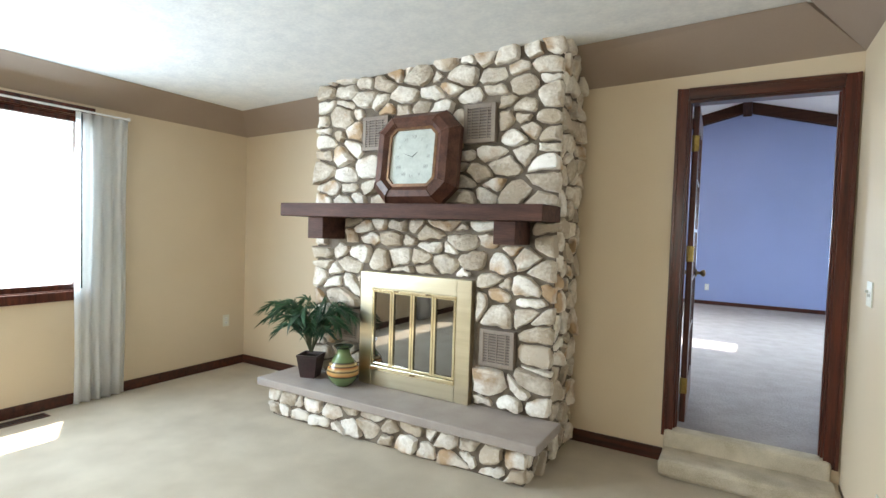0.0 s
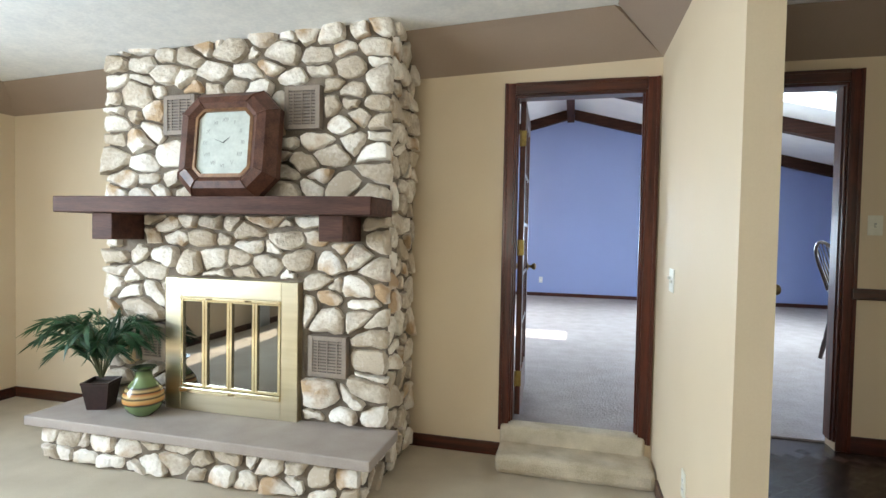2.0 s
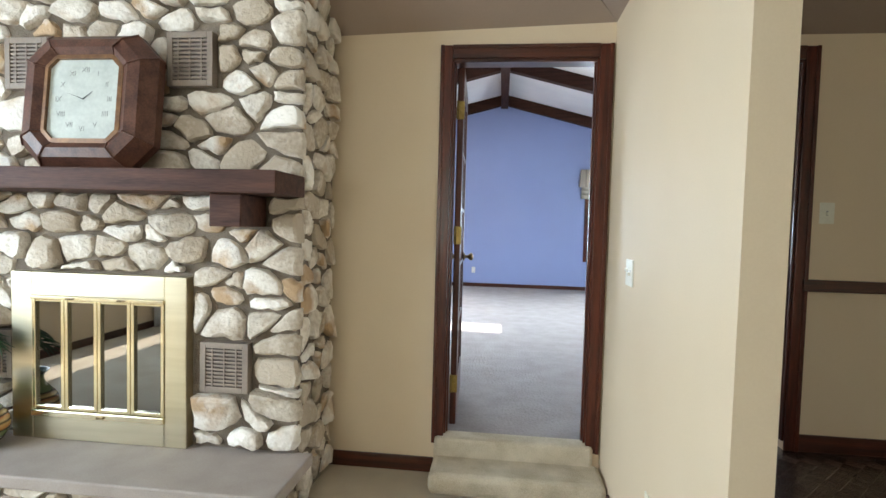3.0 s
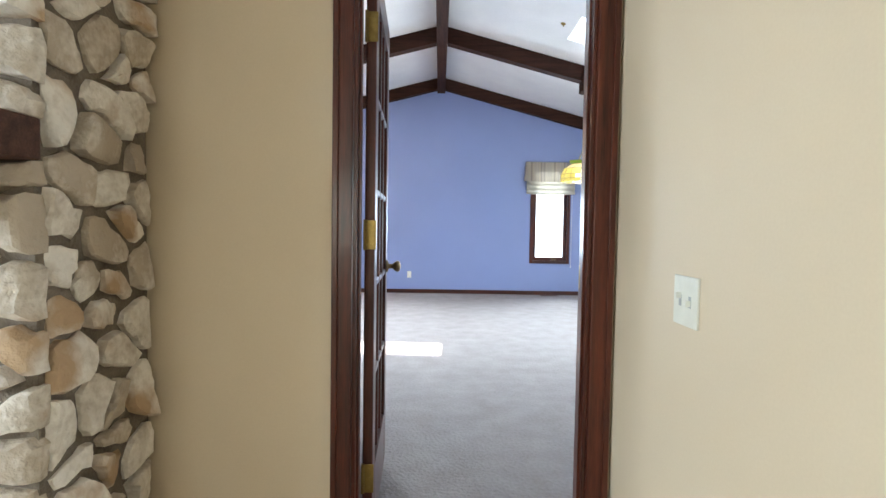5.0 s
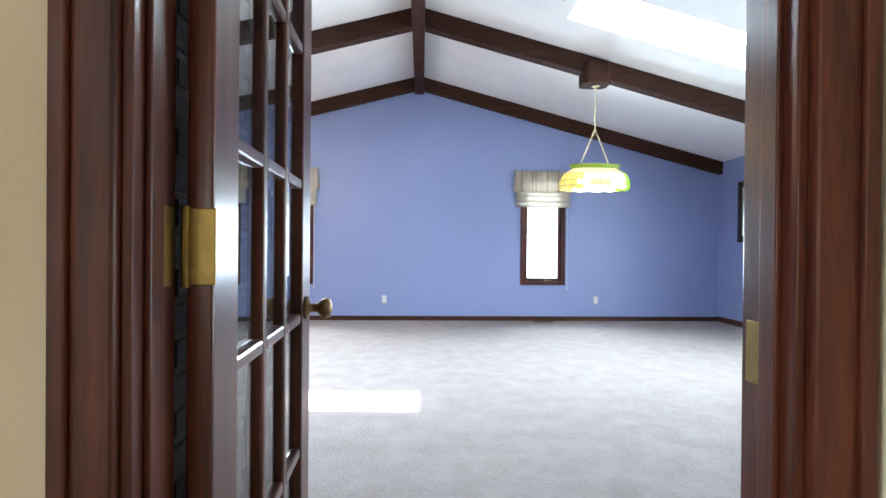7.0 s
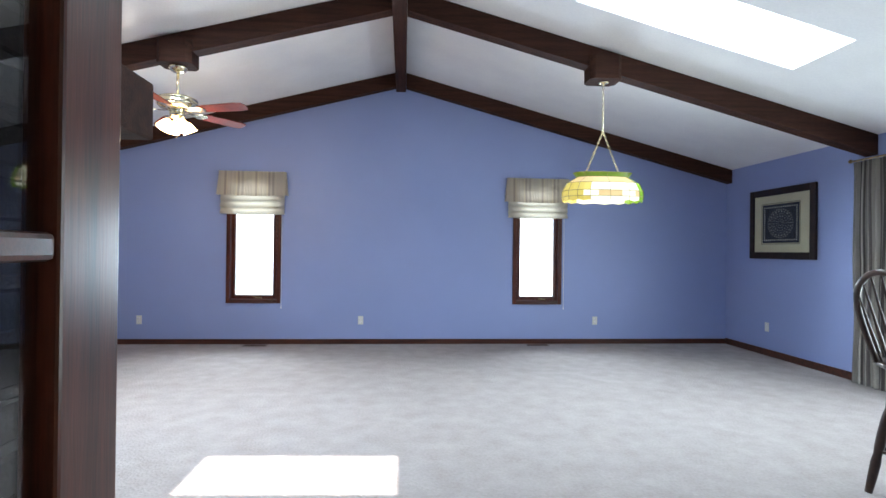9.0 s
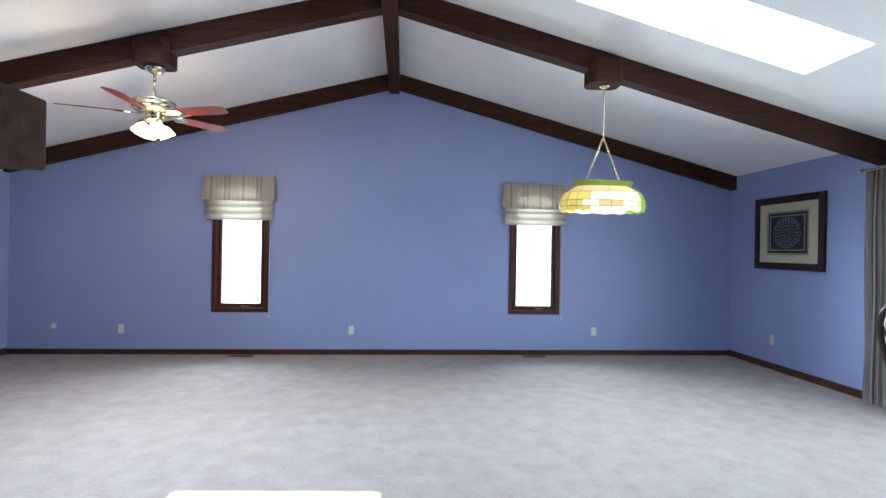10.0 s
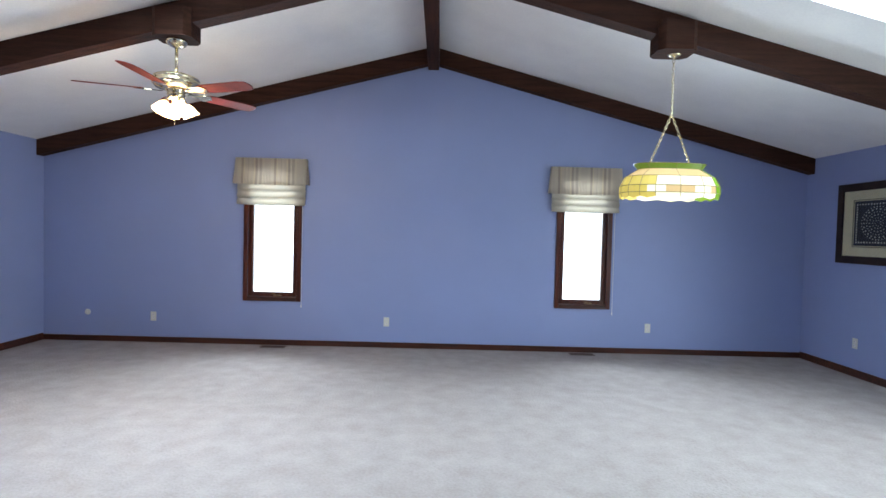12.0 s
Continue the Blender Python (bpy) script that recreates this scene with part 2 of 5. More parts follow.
CLOCK_F = surface("clock_dark_red_wood", (0.055, 0.020, 0.012), (0.135, 0.055, 0.034), 0.45, 5, 40, 0.2, 0.001, stretch=(3, 3, 3), coat=0.08, spec=0.35)
GILT = surface("old_gilt", (0.13, 0.06, 0.03), (0.24, 0.12, 0.05), 0.5, 20, 90, 0.1, 0.0006, metal=0.3)
DIAL = surface("aged_clock_dial", (0.42, 0.45, 0.41), (0.55, 0.58, 0.53), 0.5, 9, 60, 0.05, 0.0005)
INK = surface("grey_dial_ink", (0.33, 0.34, 0.31), (0.40, 0.41, 0.38), 0.6)
GLASS = clear_glass("window_glass")
PICTURE_GLASS = clear_glass("picture_glass", least=0.01, most=0.25)
DOOR_GLASS = clear_glass("door_glass", least=0.02, most=1.0)
FIRE_GLASS = clear_glass("smoked_fire_glass", (0.10, 0.11, 0.14), 0.02, 0.28, 0.8)
BLADE = surface("red_mahogany_blade", (0.075, 0.006, 0.004), (0.14, 0.014, 0.009), 0.6, 4, 30, 0.1, 0.0006, spec=0.08)
CHAIN = surface("pale_brass_chain", (0.70, 0.60, 0.36), (0.80, 0.70, 0.46), 0.25, 20, 90, 0.05, 0.0005, metal=1.0)
STOOL = surface("dark_turned_stool_wood", (0.018, 0.009, 0.006), (0.05, 0.022, 0.013), 0.3, 5, 40, 0.1, 0.0008, coat=0.12)
FRAME_B = surface("dark_brown_picture_frame", (0.010, 0.005, 0.005), (0.028, 0.014, 0.012), 0.45, 8, 60, 0.15, 0.001, spec=0.3)
MAT_A = surface("cream_picture_mat", (0.60, 0.54, 0.38), (0.66, 0.60, 0.43), 0.8, 8, 90, 0.05, 0.0005)
ART = surface("dark_navy_printed_cloth", (0.018, 0.018, 0.03), (0.035, 0.035, 0.055), 0.8, 30, 200, 0.1, 0.0006)
ART_W = surface("pale_print_marks", (0.55, 0.54, 0.52), (0.65, 0.64, 0.62), 0.8)
PARQUET = surface("dark_parquet_wood", (0.03, 0.016, 0.012), (0.085, 0.048, 0.036), 0.25, 5, 40, 0.1, 0.0008, stretch=(3, 3, 3), spread=0.3, coat=0.3)
EXTERIOR = surface("pale_siding", (0.55, 0.55, 0.54), (0.62, 0.62, 0.6), 0.7)
HAZE = glowing("bright_outdoor_haze", (0.90, 0.97, 1.0), 1.5, 0.9)
GRASS = surface("lawn", (0.04, 0.07, 0.02), (0.10, 0.14, 0.05), 0.95, 0.5, 30, 0.5, 0.02)
SHADE_GLOW = glowing("frosted_lamp_glass", (1.0, 0.68, 0.36), 4.5)
# Emission puts the bulbs' light into the art glass, strongest in PANEL_W.
PANEL_Y = glowing("amber_art_glass", (0.68, 0.55, 0.13), 0.32, 0.25, 0.4)
PANEL_G = glowing("green_art_glass", (0.20, 0.40, 0.03), 0.30, 0.25, 0.4)
PANEL_W = glowing("cream_glass_bulb_glow", (0.74, 0.74, 0.50), 0.55, 0.25, 0.4)
LEAD = surface("olive_brown_lead", (0.14, 0.12, 0.04), (0.20, 0.17, 0.06), 0.5)
PANEL_D = glowing("olive_art_glass", (0.18, 0.30, 0.02), 0.16, 0.3, 0.5)
PANEL_P = glowing("peach_art_glass", (0.70, 0.50, 0.24), 0.30, 0.25, 0.4)


# ---- mesh helpers ----
def thing(name, label="", category="", loc=(0, 0, 0), group="", kind=""):
    ob = new(name)
    ob.empty_display_size = 0.1
    ob.location = loc
    return tagged(ob, label, category, group, kind)


def origin(ob):
    o = Vector((0, 0, 0))
    while ob:
        o += ob.location
        ob = ob.parent
    return o


def part(name, bm, material, parent=None, label="", smooth=False, kind=""):
    """Links a bmesh, drawn at its place in the world, as one object under its thing."""
    if parent:
        bmesh.ops.translate(bm, verts=bm.verts, vec=-origin(parent))
    me = bpy.data.meshes.new(name)
    bm.to_mesh(me)
    bm.free()
    me.materials.append(material)
    if smooth:
        me.polygons.foreach_set("use_smooth", [True] * len(me.polygons))
    ob = new(name, me)
    ob.parent = parent
    return tagged(ob, label, "", "", kind)


def box(x0, x1, y0, y1, z0, z1, bevel=0.0, bm=None):
    bm = bm or bmesh.new()
    made = bmesh.ops.create_cube(bm, size=1.0)["verts"]
    bmesh.ops.scale(bm, verts=made, vec=(x1 - x0, y1 - y0, z1 - z0))
    bmesh.ops.translate(bm, verts=made, vec=((x0 + x1) / 2, (y0 + y1) / 2, (z0 + z1) / 2))
    if bevel:
        edges = list({e for v in made for e in v.link_edges})
        bmesh.ops.bevel(bm, geom=edges, offset=bevel, segments=2, profile=0.5, affect="EDGES")
    return bm


def prism(points, axis, a, b, bm=None):
    """A flat outline drawn through from a to b along an axis; the outline's two numbers are the other axes in order."""
    bm = bm or bmesh.new()
    def at(p, s):
        return {"x": (s, p[0], p[1]), "y": (p[0], s, p[1]), "z": (p[0], p[1], s)}[axis]
    lo, hi = [bm.verts.new(at(p, a)) for p in points], [bm.verts.new(at(p, b)) for p in points]
    faces = [bm.faces.new(lo), bm.faces.new(hi)]
    n = len(points)
    for k in range(n):
        faces.append(bm.faces.new((lo[k], lo[(k + 1) % n], hi[(k + 1) % n], hi[k])))
    bmesh.ops.recalc_face_normals(bm, faces=faces)
    return bm


def lathe(profile, centre, segs=24, bm=None):
    """A turned body about the vertical through centre: (radius, height) up its side."""
    bm = bm or bmesh.new()
    rings = []
    for r, z in profile:
        rings.append([bm.verts.new((centre[0] + max(r, 1e-4) * math.cos(2 * math.pi * k / segs), centre[1] + max(r, 1e-4) * math.sin(2 * math.pi * k / segs), centre[2] + z)) for k in range(segs)])
    faces = []
    for a, b in zip(rings, rings[1:]):
        for k in range(segs):
            faces.append(bm.faces.new((a[k], a[(k + 1) % segs], b[(k + 1) % segs], b[k])))
    faces.append(bm.faces.new(rings[0])), faces.append(bm.faces.new(rings[-1]))
    bmesh.ops.recalc_face_normals(bm, faces=faces)
    return bm


def tube(points, radius, segs=8, bm=None):
    """A round bar along a line of points; radius may be one number or one for each point."""
    bm = bm or bmesh.new()
    pts = [Vector(p) for p in points]
    radii = radius if isinstance(radius, (list, tuple)) else [radius] * len(pts)
    rings, side = [], None
    for k, p in enumerate(pts):
        way = (pts[min(k + 1, len(pts) - 1)] - pts[max(k - 1, 0)]).normalized()
        if side is None:
            side = way.orthogonal().normalized()
        side = (side - way * side.dot(way)).normalized()
        up = way.cross(side)
        rings.append([bm.verts.new(p + (side * math.cos(2 * math.pi * j / segs) + up * math.sin(2 * math.pi * j / segs)) * radii[k]) for j in range(segs)])
    for a, b in zip(rings, rings[1:]):
        for j in range(segs):
            bm.faces.new((a[j], a[(j + 1) % segs], b[(j + 1) % segs], b[j]))
    bm.faces.new(rings[0][::-1]), bm.faces.new(rings[-1])
    return bm


def turn_all(bm, m):
    bmesh.ops.transform(bm, matrix=m, verts=bm.verts)
    return bm


def about(centre, turn):
    return Matrix.Translation(centre) @ turn @ Matrix.Translation(-Vector(centre))


# ---- the plan ----
XL, XR, YW, YB, XE = -1.28, 3.625, 5.195, -2.5, 6.8
CZ = 2.55
FB = 0.185
DB = 0.225
BL, BR, BN, BF = -1.76, 7.775, 5.285, 12.60
RIDGE, APEX, SLOPE = 3.05, 3.91, 0.26
DX0, DX1, DTOP = 2.775, 3.545, 2.275
KY = 5.42


def ceiling_z(x):
    """The living room ceiling rises gently to the east."""
    return 2.515 + 0.043 * min(x, XR + 0.12)


def cove_z(x):
    """The lower edge of the painted cove."""
    return 2.334 + 0.034 * min(x, XR + 0.12)


def roof(x):
    return APEX - SLOPE * abs(x - RIDGE)


def structure(name, bm, material, label):
    return tagged(part(name, bm, material), label, name.split("_")[0], "", "structure")


def wall_with_holes(name, axis, at, thick, u0, u1, z0, z1, holes, material, label, top=None):
    """A wall across axis at its inner face, with rectangular openings (u0, u1, z0, z1)."""
    bm = bmesh.new()
    us = sorted({u0, u1, *[h[0] for h in holes], *[h[1] for h in holes]})
    for a, b in zip(us, us[1:]):
        mids = sorted([(h[2], h[3]) for h in holes if h[0] < (a + b) / 2 < h[1]])
        z = z0
        spans = []
        for lo, hi in mids:
            if lo > z:
                spans.append((z, lo, False))
            z = hi
        spans.append((z, z1, True))
        for lo, hi, last in spans:
            if hi <= lo:
                continue
            cuts = [a, b]
            if last and top and a < RIDGE < b:
                cuts = [a, RIDGE, b]
            for c, d in zip(cuts, cuts[1:]):
                pts = [(c, lo), (d, lo), (d, top(d) if last and top else hi), (c, top(c) if last and top else hi)]
                prism(pts, "y" if axis == "y" else "x", at, at + thick, bm)
    bmesh.ops.remove_doubles(bm, verts=bm.verts, dist=0.0002)
    return structure(name, bm, material, label)


# living room
structure("floor", box(XL - 0.2, XE + 0.1, YB - 0.2, YW, -0.2, 0.0), CARPET, "cream wall-to-wall carpet of the living room")
WIN = (1.02, 3.70, 0.87, 2.20)
wall_with_holes("wall_west", "x", XL, -0.16, YB, YW + 0.12, 0, CZ + 0.15, [WIN], WALL, "cream painted wall with the large picture window")
wall_with_holes("wall_north", "y", YW, BN - YW - 0.004, XL, XR + 0.12, 0, CZ + 0.122, [(DX0, DX1, FB - 0.06, DTOP)], WALL, "tan cream wall behind the stone fireplace")
wall_with_holes("wall_north_kitchen", "y", KY, 0.12, XR + 0.12, XE, 0, CZ + 0.15, [(3.87, 4.665, FB - 0.06, DTOP + 0.05)], WALL, "cream wall with a dark wood chair rail")
wall_with_holes("wall_east_stub", "x", XR, 0.105, 3.665, YW, 0, CZ + 0.15, [], WALL, "short cream partition wall beside the doorway")
# The opening here is made up, to let in the east fill.
wall_with_holes("wall_east", "x", XE, 0.12, YB, KY + 0.12, 0, CZ + 0.15, [(-0.6, 0.9, 0.9, 2.2)], WALL, "cream wall of the kitchen side with an added, unseen window")
wall_with_holes("wall_south", "y", YB, -0.16, XL, XE, 0, CZ + 0.15, [(0.2, 2.0, 0.9, 2.2)], WALL, "cream wall with a wide window")

# ceiling with a sloped painted cove along the walls
bm = prism([(XL - 0.2, ceiling_z(XL - 0.2)), (XR + 0.12, ceiling_z(XR + 0.12)), (XR + 0.12, 2.83), (XL - 0.2, 2.83)], "y", YB - 0.2, YW - 0.011)
box(XR + 0.12, XE + 0.15, YB - 0.2, KY + 0.12, ceiling_z(XR + 0.12), 2.83, 0, bm)
structure("ceiling", bm, CEIL, "white textured ceiling of the living room")
CV = 0.30


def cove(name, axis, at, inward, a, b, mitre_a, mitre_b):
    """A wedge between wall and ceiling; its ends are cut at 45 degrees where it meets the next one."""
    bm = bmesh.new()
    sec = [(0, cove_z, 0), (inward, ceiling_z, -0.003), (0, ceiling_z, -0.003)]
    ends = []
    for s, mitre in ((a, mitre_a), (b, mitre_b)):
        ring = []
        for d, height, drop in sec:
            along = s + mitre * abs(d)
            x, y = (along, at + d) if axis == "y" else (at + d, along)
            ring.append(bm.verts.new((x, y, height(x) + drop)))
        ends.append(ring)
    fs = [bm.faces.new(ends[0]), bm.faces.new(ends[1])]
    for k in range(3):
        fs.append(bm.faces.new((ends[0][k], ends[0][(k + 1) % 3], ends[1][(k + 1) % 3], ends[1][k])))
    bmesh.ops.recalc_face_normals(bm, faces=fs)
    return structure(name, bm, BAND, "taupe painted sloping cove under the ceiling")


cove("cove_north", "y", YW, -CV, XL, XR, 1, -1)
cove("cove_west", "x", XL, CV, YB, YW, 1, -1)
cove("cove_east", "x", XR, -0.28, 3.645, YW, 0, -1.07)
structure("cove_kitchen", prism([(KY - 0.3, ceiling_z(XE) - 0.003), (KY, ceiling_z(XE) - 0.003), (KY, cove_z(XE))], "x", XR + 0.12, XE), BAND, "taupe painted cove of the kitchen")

# steps up to the blue room
step = structure("step", box(2.725, XR - 0.004, 4.935, YW, 0, 0.112, 0.03), CARPET_S, "carpeted lower step to the blue room")
structure("step_upper", box(DX0 - 0.05, DX1 + 0.04, YW - 0.04, BN - 0.004, 0.0, FB + 0.03, 0.022), CARPET_S, "carpeted upper step in the doorway")

# kitchen platform with parquet
structure("floor_kitchen", box(XR + 0.12, XE, 3.0, KY + 0.12, 0.0, FB - 0.012), PARQUET, "dark parquet floor of the kitchen")

# blue room
bm = box(BL - 0.2, XR + 0.12, BN, BF + 0.2, 0.0, FB)
box(XR + 0.12, BR + 0.2, KY + 0.12, BF + 0.2, 0.0, FB, 0, bm)
structure("floor_blue_room", bm, CARPET_B, "pale mauve grey carpet of the blue room")
wall_with_holes("wall_blue_near", "y", BN - 0.003, 0.003, BL, XR + 0.12, 0, 3.0, [(DX0, DX1, 0, DTOP)], BLUE, "blue painted inner wall by the doors", roof)
wall_with_holes("wall_blue_near_kitchen", "y", KY + 0.121, 0.004, XR + 0.12, BR, 0, 3.0, [(3.87, 4.665, 0, DTOP + 0.05)], BLUE, "blue painted inner wall by the kitchen door", roof)
structure("wall_gable_core", prism([(BL, 2.672), (BR, 2.672), (BR, roof(BR)), (RIDGE, APEX), (BL, roof(BL))], "y", BN - 0.10, BN - 0.005), BLUE, "gable wall over the living room")
WA, WB = (0.785, 1.40, 0.79, 2.35), (4.69, 5.285, 0.79, 2.35)
wall_with_holes("wall_blue_far", "y", BF, 0.16, BL, BR, 0, 3.0, [WA, WB], BLUE, "periwinkle blue gable wall with two narrow windows", roof)
SLIDE = (6.9, 9.7, FB, 2.30)
wall_with_holes("wall_blue_east", "x", BR, 0.16, YW, BF + 0.16, 0, 2.72, [SLIDE], BLUE, "periwinkle blue wall with a picture and a patio door")
wall_with_holes("wall_blue_west", "x", BL, -0.16, YW, BF + 0.16, 0, 2.70, [], BLUE, "periwinkle blue side wall")


def vault(name, x0, x1, hole, label):
    """One slope of the ceiling, 0.3 m thick, with a skylight shaft through it."""
    bm = bmesh.new()
    hx0, hx1, hy0, hy1 = hole
    for a, b, c, d in ((x0, hx0, BN - 0.12, BF + 0.2), (hx1, x1, BN - 0.12, BF + 0.2), (hx0, hx1, BN - 0.12, hy0), (hx0, hx1, hy1, BF + 0.2)):
        prism([(a, roof(a)), (b, roof(b)), (b, roof(b) + 0.25), (a, roof(a) + 0.25)], "y", c, d, bm)
    return structure(name, bm, VAULT, label)


vault("ceiling_east", RIDGE, BR + 0.2, (4.49, 6.375, 8.945, 9.57), "white sloping ceiling with a skylight")
# This skylight is unseen; its opening is shaped to cast the floor's sun patch.
vault("ceiling_west", BL - 0.2, RIDGE, (0.70, 1.86, 8.86, 9.42), "white sloping ceiling over the fan")
for k, (a, b, c, d) in enumerate(((4.46, 6.40, 8.92, 9.60), (0.67, 1.89, 8.83, 9.45))):
    pane = structure("skylight_pane_%d" % (k + 1), prism([(a, roof(a) + 0.255), (b, roof(b) + 0.255), (b, roof(b) + 0.265), (a, roof(a) + 0.265)], "y", c, d), GLASS, "clear skylight pane")
    pane.visible_shadow = False
# Glowing plates stand in for white sky; the flat one also blocks direct sun.
structure("backdrop_sky", box(3.6, 7.3, 8.5, 10.3, 4.5, 4.52), HAZE, "bright white sky above the skylight")
structure("backdrop_sky_2", prism([(3.6, roof(3.6) + 0.3), (7.3, roof(7.3) + 0.3), (7.3, 4.52), (3.6, 4.52)], "y", 10.3, 10.32), HAZE, "bright white sky above the skylight")
# Unseen overhang, added only to block direct sun through the gable windows.
structure("eave", box(BL, BR, BF + 0.16, BF + 0.86, 2.48, 2.53), EXTERIOR, "unseen overhang added to keep sun out of the gable windows")
structure("ground", box(-60, 60, -60, 60, -0.5, -0.35), GRASS, "grass around the house")
for name, dims in (("backdrop_north", (-3.2, 8.8, BF + 1.2, BF + 1.22, -0.3, 3.0)), ("backdrop_west", (XL - 2.52, XL - 2.5, -2.5, 5.3, -0.3, 3.0)), ("backdrop_south", (-2.5, 5.5, YB - 2.22, YB - 2.2, -0.3, 3.4)), ("backdrop_east", (BR + 2.5, BR + 2.52, -2.5, 11, -0.3, 3.0))):
    structure(name, box(*dims), HAZE, "overexposed bright outdoors")


# beams
def rafter(y0, y1, depth):
    beam = thing("beam", "dark stained exposed rafter beam across the vaulted ceiling", "beam", (RIDGE, y0, APEX - depth), "ceiling beams")
    for name, x0, x1 in (("west_arm", BL, RIDGE - 0.07), ("east_arm", RIDGE + 0.07, BR)):
        part(name.replace("west_", "").replace("east_", ""), prism([(x0, roof(x0) - depth), (x1, roof(x1) - depth), (x1, roof(x1) - 0.002), (x0, roof(x0) - 0.002)], "y", y0, y1), BEAM, beam)
    return beam


rafter(10.2, 10.34, 0.20)
rafter(12.48, 12.598, 0.19)
rafter(7.8, 7.94, 0.20)
ridge = part("ridge_beam", box(RIDGE - 0.068, RIDGE + 0.068, BN, BF - 0.002, APEX - 0.25, APEX - 0.03, 0.006), BEAM_Y)
tagged(ridge, "dark stained ridge beam along the top of the vault", "beam")


# trim
def base(name, x0, x1, y0, y1, z0, h=0.085):
    return structure(name, box(x0, x1, y0, y1, z0, z0 + h, 0.004), TRIM_X, "dark stained wooden baseboard")


base("baseboard_west", XL, XL + 0.014, YB, YW, 0)
base("baseboard_north", XL + 0.014, 0.2, YW - 0.014, YW, 0)
base("baseboard_north_2", 2.1, 2.723, YW - 0.014, YW, 0)
base("baseboard_stub", XR - 0.014, XR, 3.645, 4.93, 0)
base("baseboard_kitchen", 4.71, XE, KY - 0.014, KY, FB - 0.0115, 0.0965)
base("baseboard_blue_far", BL, BR, BF - 0.014, BF, FB, 0.07)
base("baseboard_blue_east", BR - 0.014, BR, 10.3, BF - 0.014, FB)
base("baseboard_blue_west", BL, BL + 0.014, BN, BF - 0.014, FB)
structure("chair_rail", box(4.71, XE, KY - 0.03, KY, 1.07, 1.135, 0.006), TRIM_X, "dark wood chair rail")


def door_trim(name, x0, x1, y_front, y_back, z0, top, w=0.07, w_hinge=0.07):
    """Casing and jamb of a doorway as one piece of the setting, its boards as parts."""
    d = tagged(thing(name, "dark red mahogany door casing and jamb", "door frame", (x0, y_front, z0), kind="structure"))
    for a, b in ((x0 - w_hinge, x0), (x1, x1 + w)):
        bm = box(a, b, y_front - 0.018, y_front, z0 - 0.051, top + w, 0.005)
        ia, ib = (a, a + 0.02) if a < x0 else (b - 0.02, b)
        box(ia, ib, y_front - 0.026, y_front - 0.018, z0 - 0.051, top + w, 0.003, bm)
        part("casing", bm, TRIM, d)
    bm = box(x0, x1, y_front - 0.018, y_front, top, top + w, 0.005)
    box(x0, x1, y_front - 0.026, y_front - 0.018, top + w - 0.02, top + w, 0.003, bm)
    part("head_casing", bm, TRIM_X, d)
    for a, b in ((x0 - 0.001, x0 + 0.012), (x1 - 0.012, x1 + 0.001)):
        bm = box(a, b, y_front - 0.004, y_back, z0, top, 0.002)
        sa, sb = (b, b + 0.008) if a < x0 + 0.001 else (a - 0.008, a)
        box(sa, sb, y_front + 0.02, y_back - 0.045, z0, top - 0.018, 0.002, bm)
        part("jamb", bm, TRIM, d)
    part("head_jamb", box(x0, x1, y_front - 0.004, y_back, top - 0.018, top + 0.001, 0.002), TRIM_X, d)
    return d


frame_1 = door_trim("door_frame_1", DX0, DX1, YW, BN + 0.006, DB, DTOP, w_hinge=0.065)
part("strike_plate", box(DX1 - 0.0150, DX1 - 0.0118, 5.238, 5.278, 1.155, 1.235, 0.001), HINGE, frame_1, "small brass strike plate")
frame_2 = door_trim("door_frame_2", 3.87, 4.665, KY, KY + 0.126, DB, DTOP + 0.05)
part("strike_plate", box(4.6500, 4.6535, KY + 0.05, KY + 0.09, 1.12, 1.20, 0.001), HINGE, frame_2, "small brass strike plate")


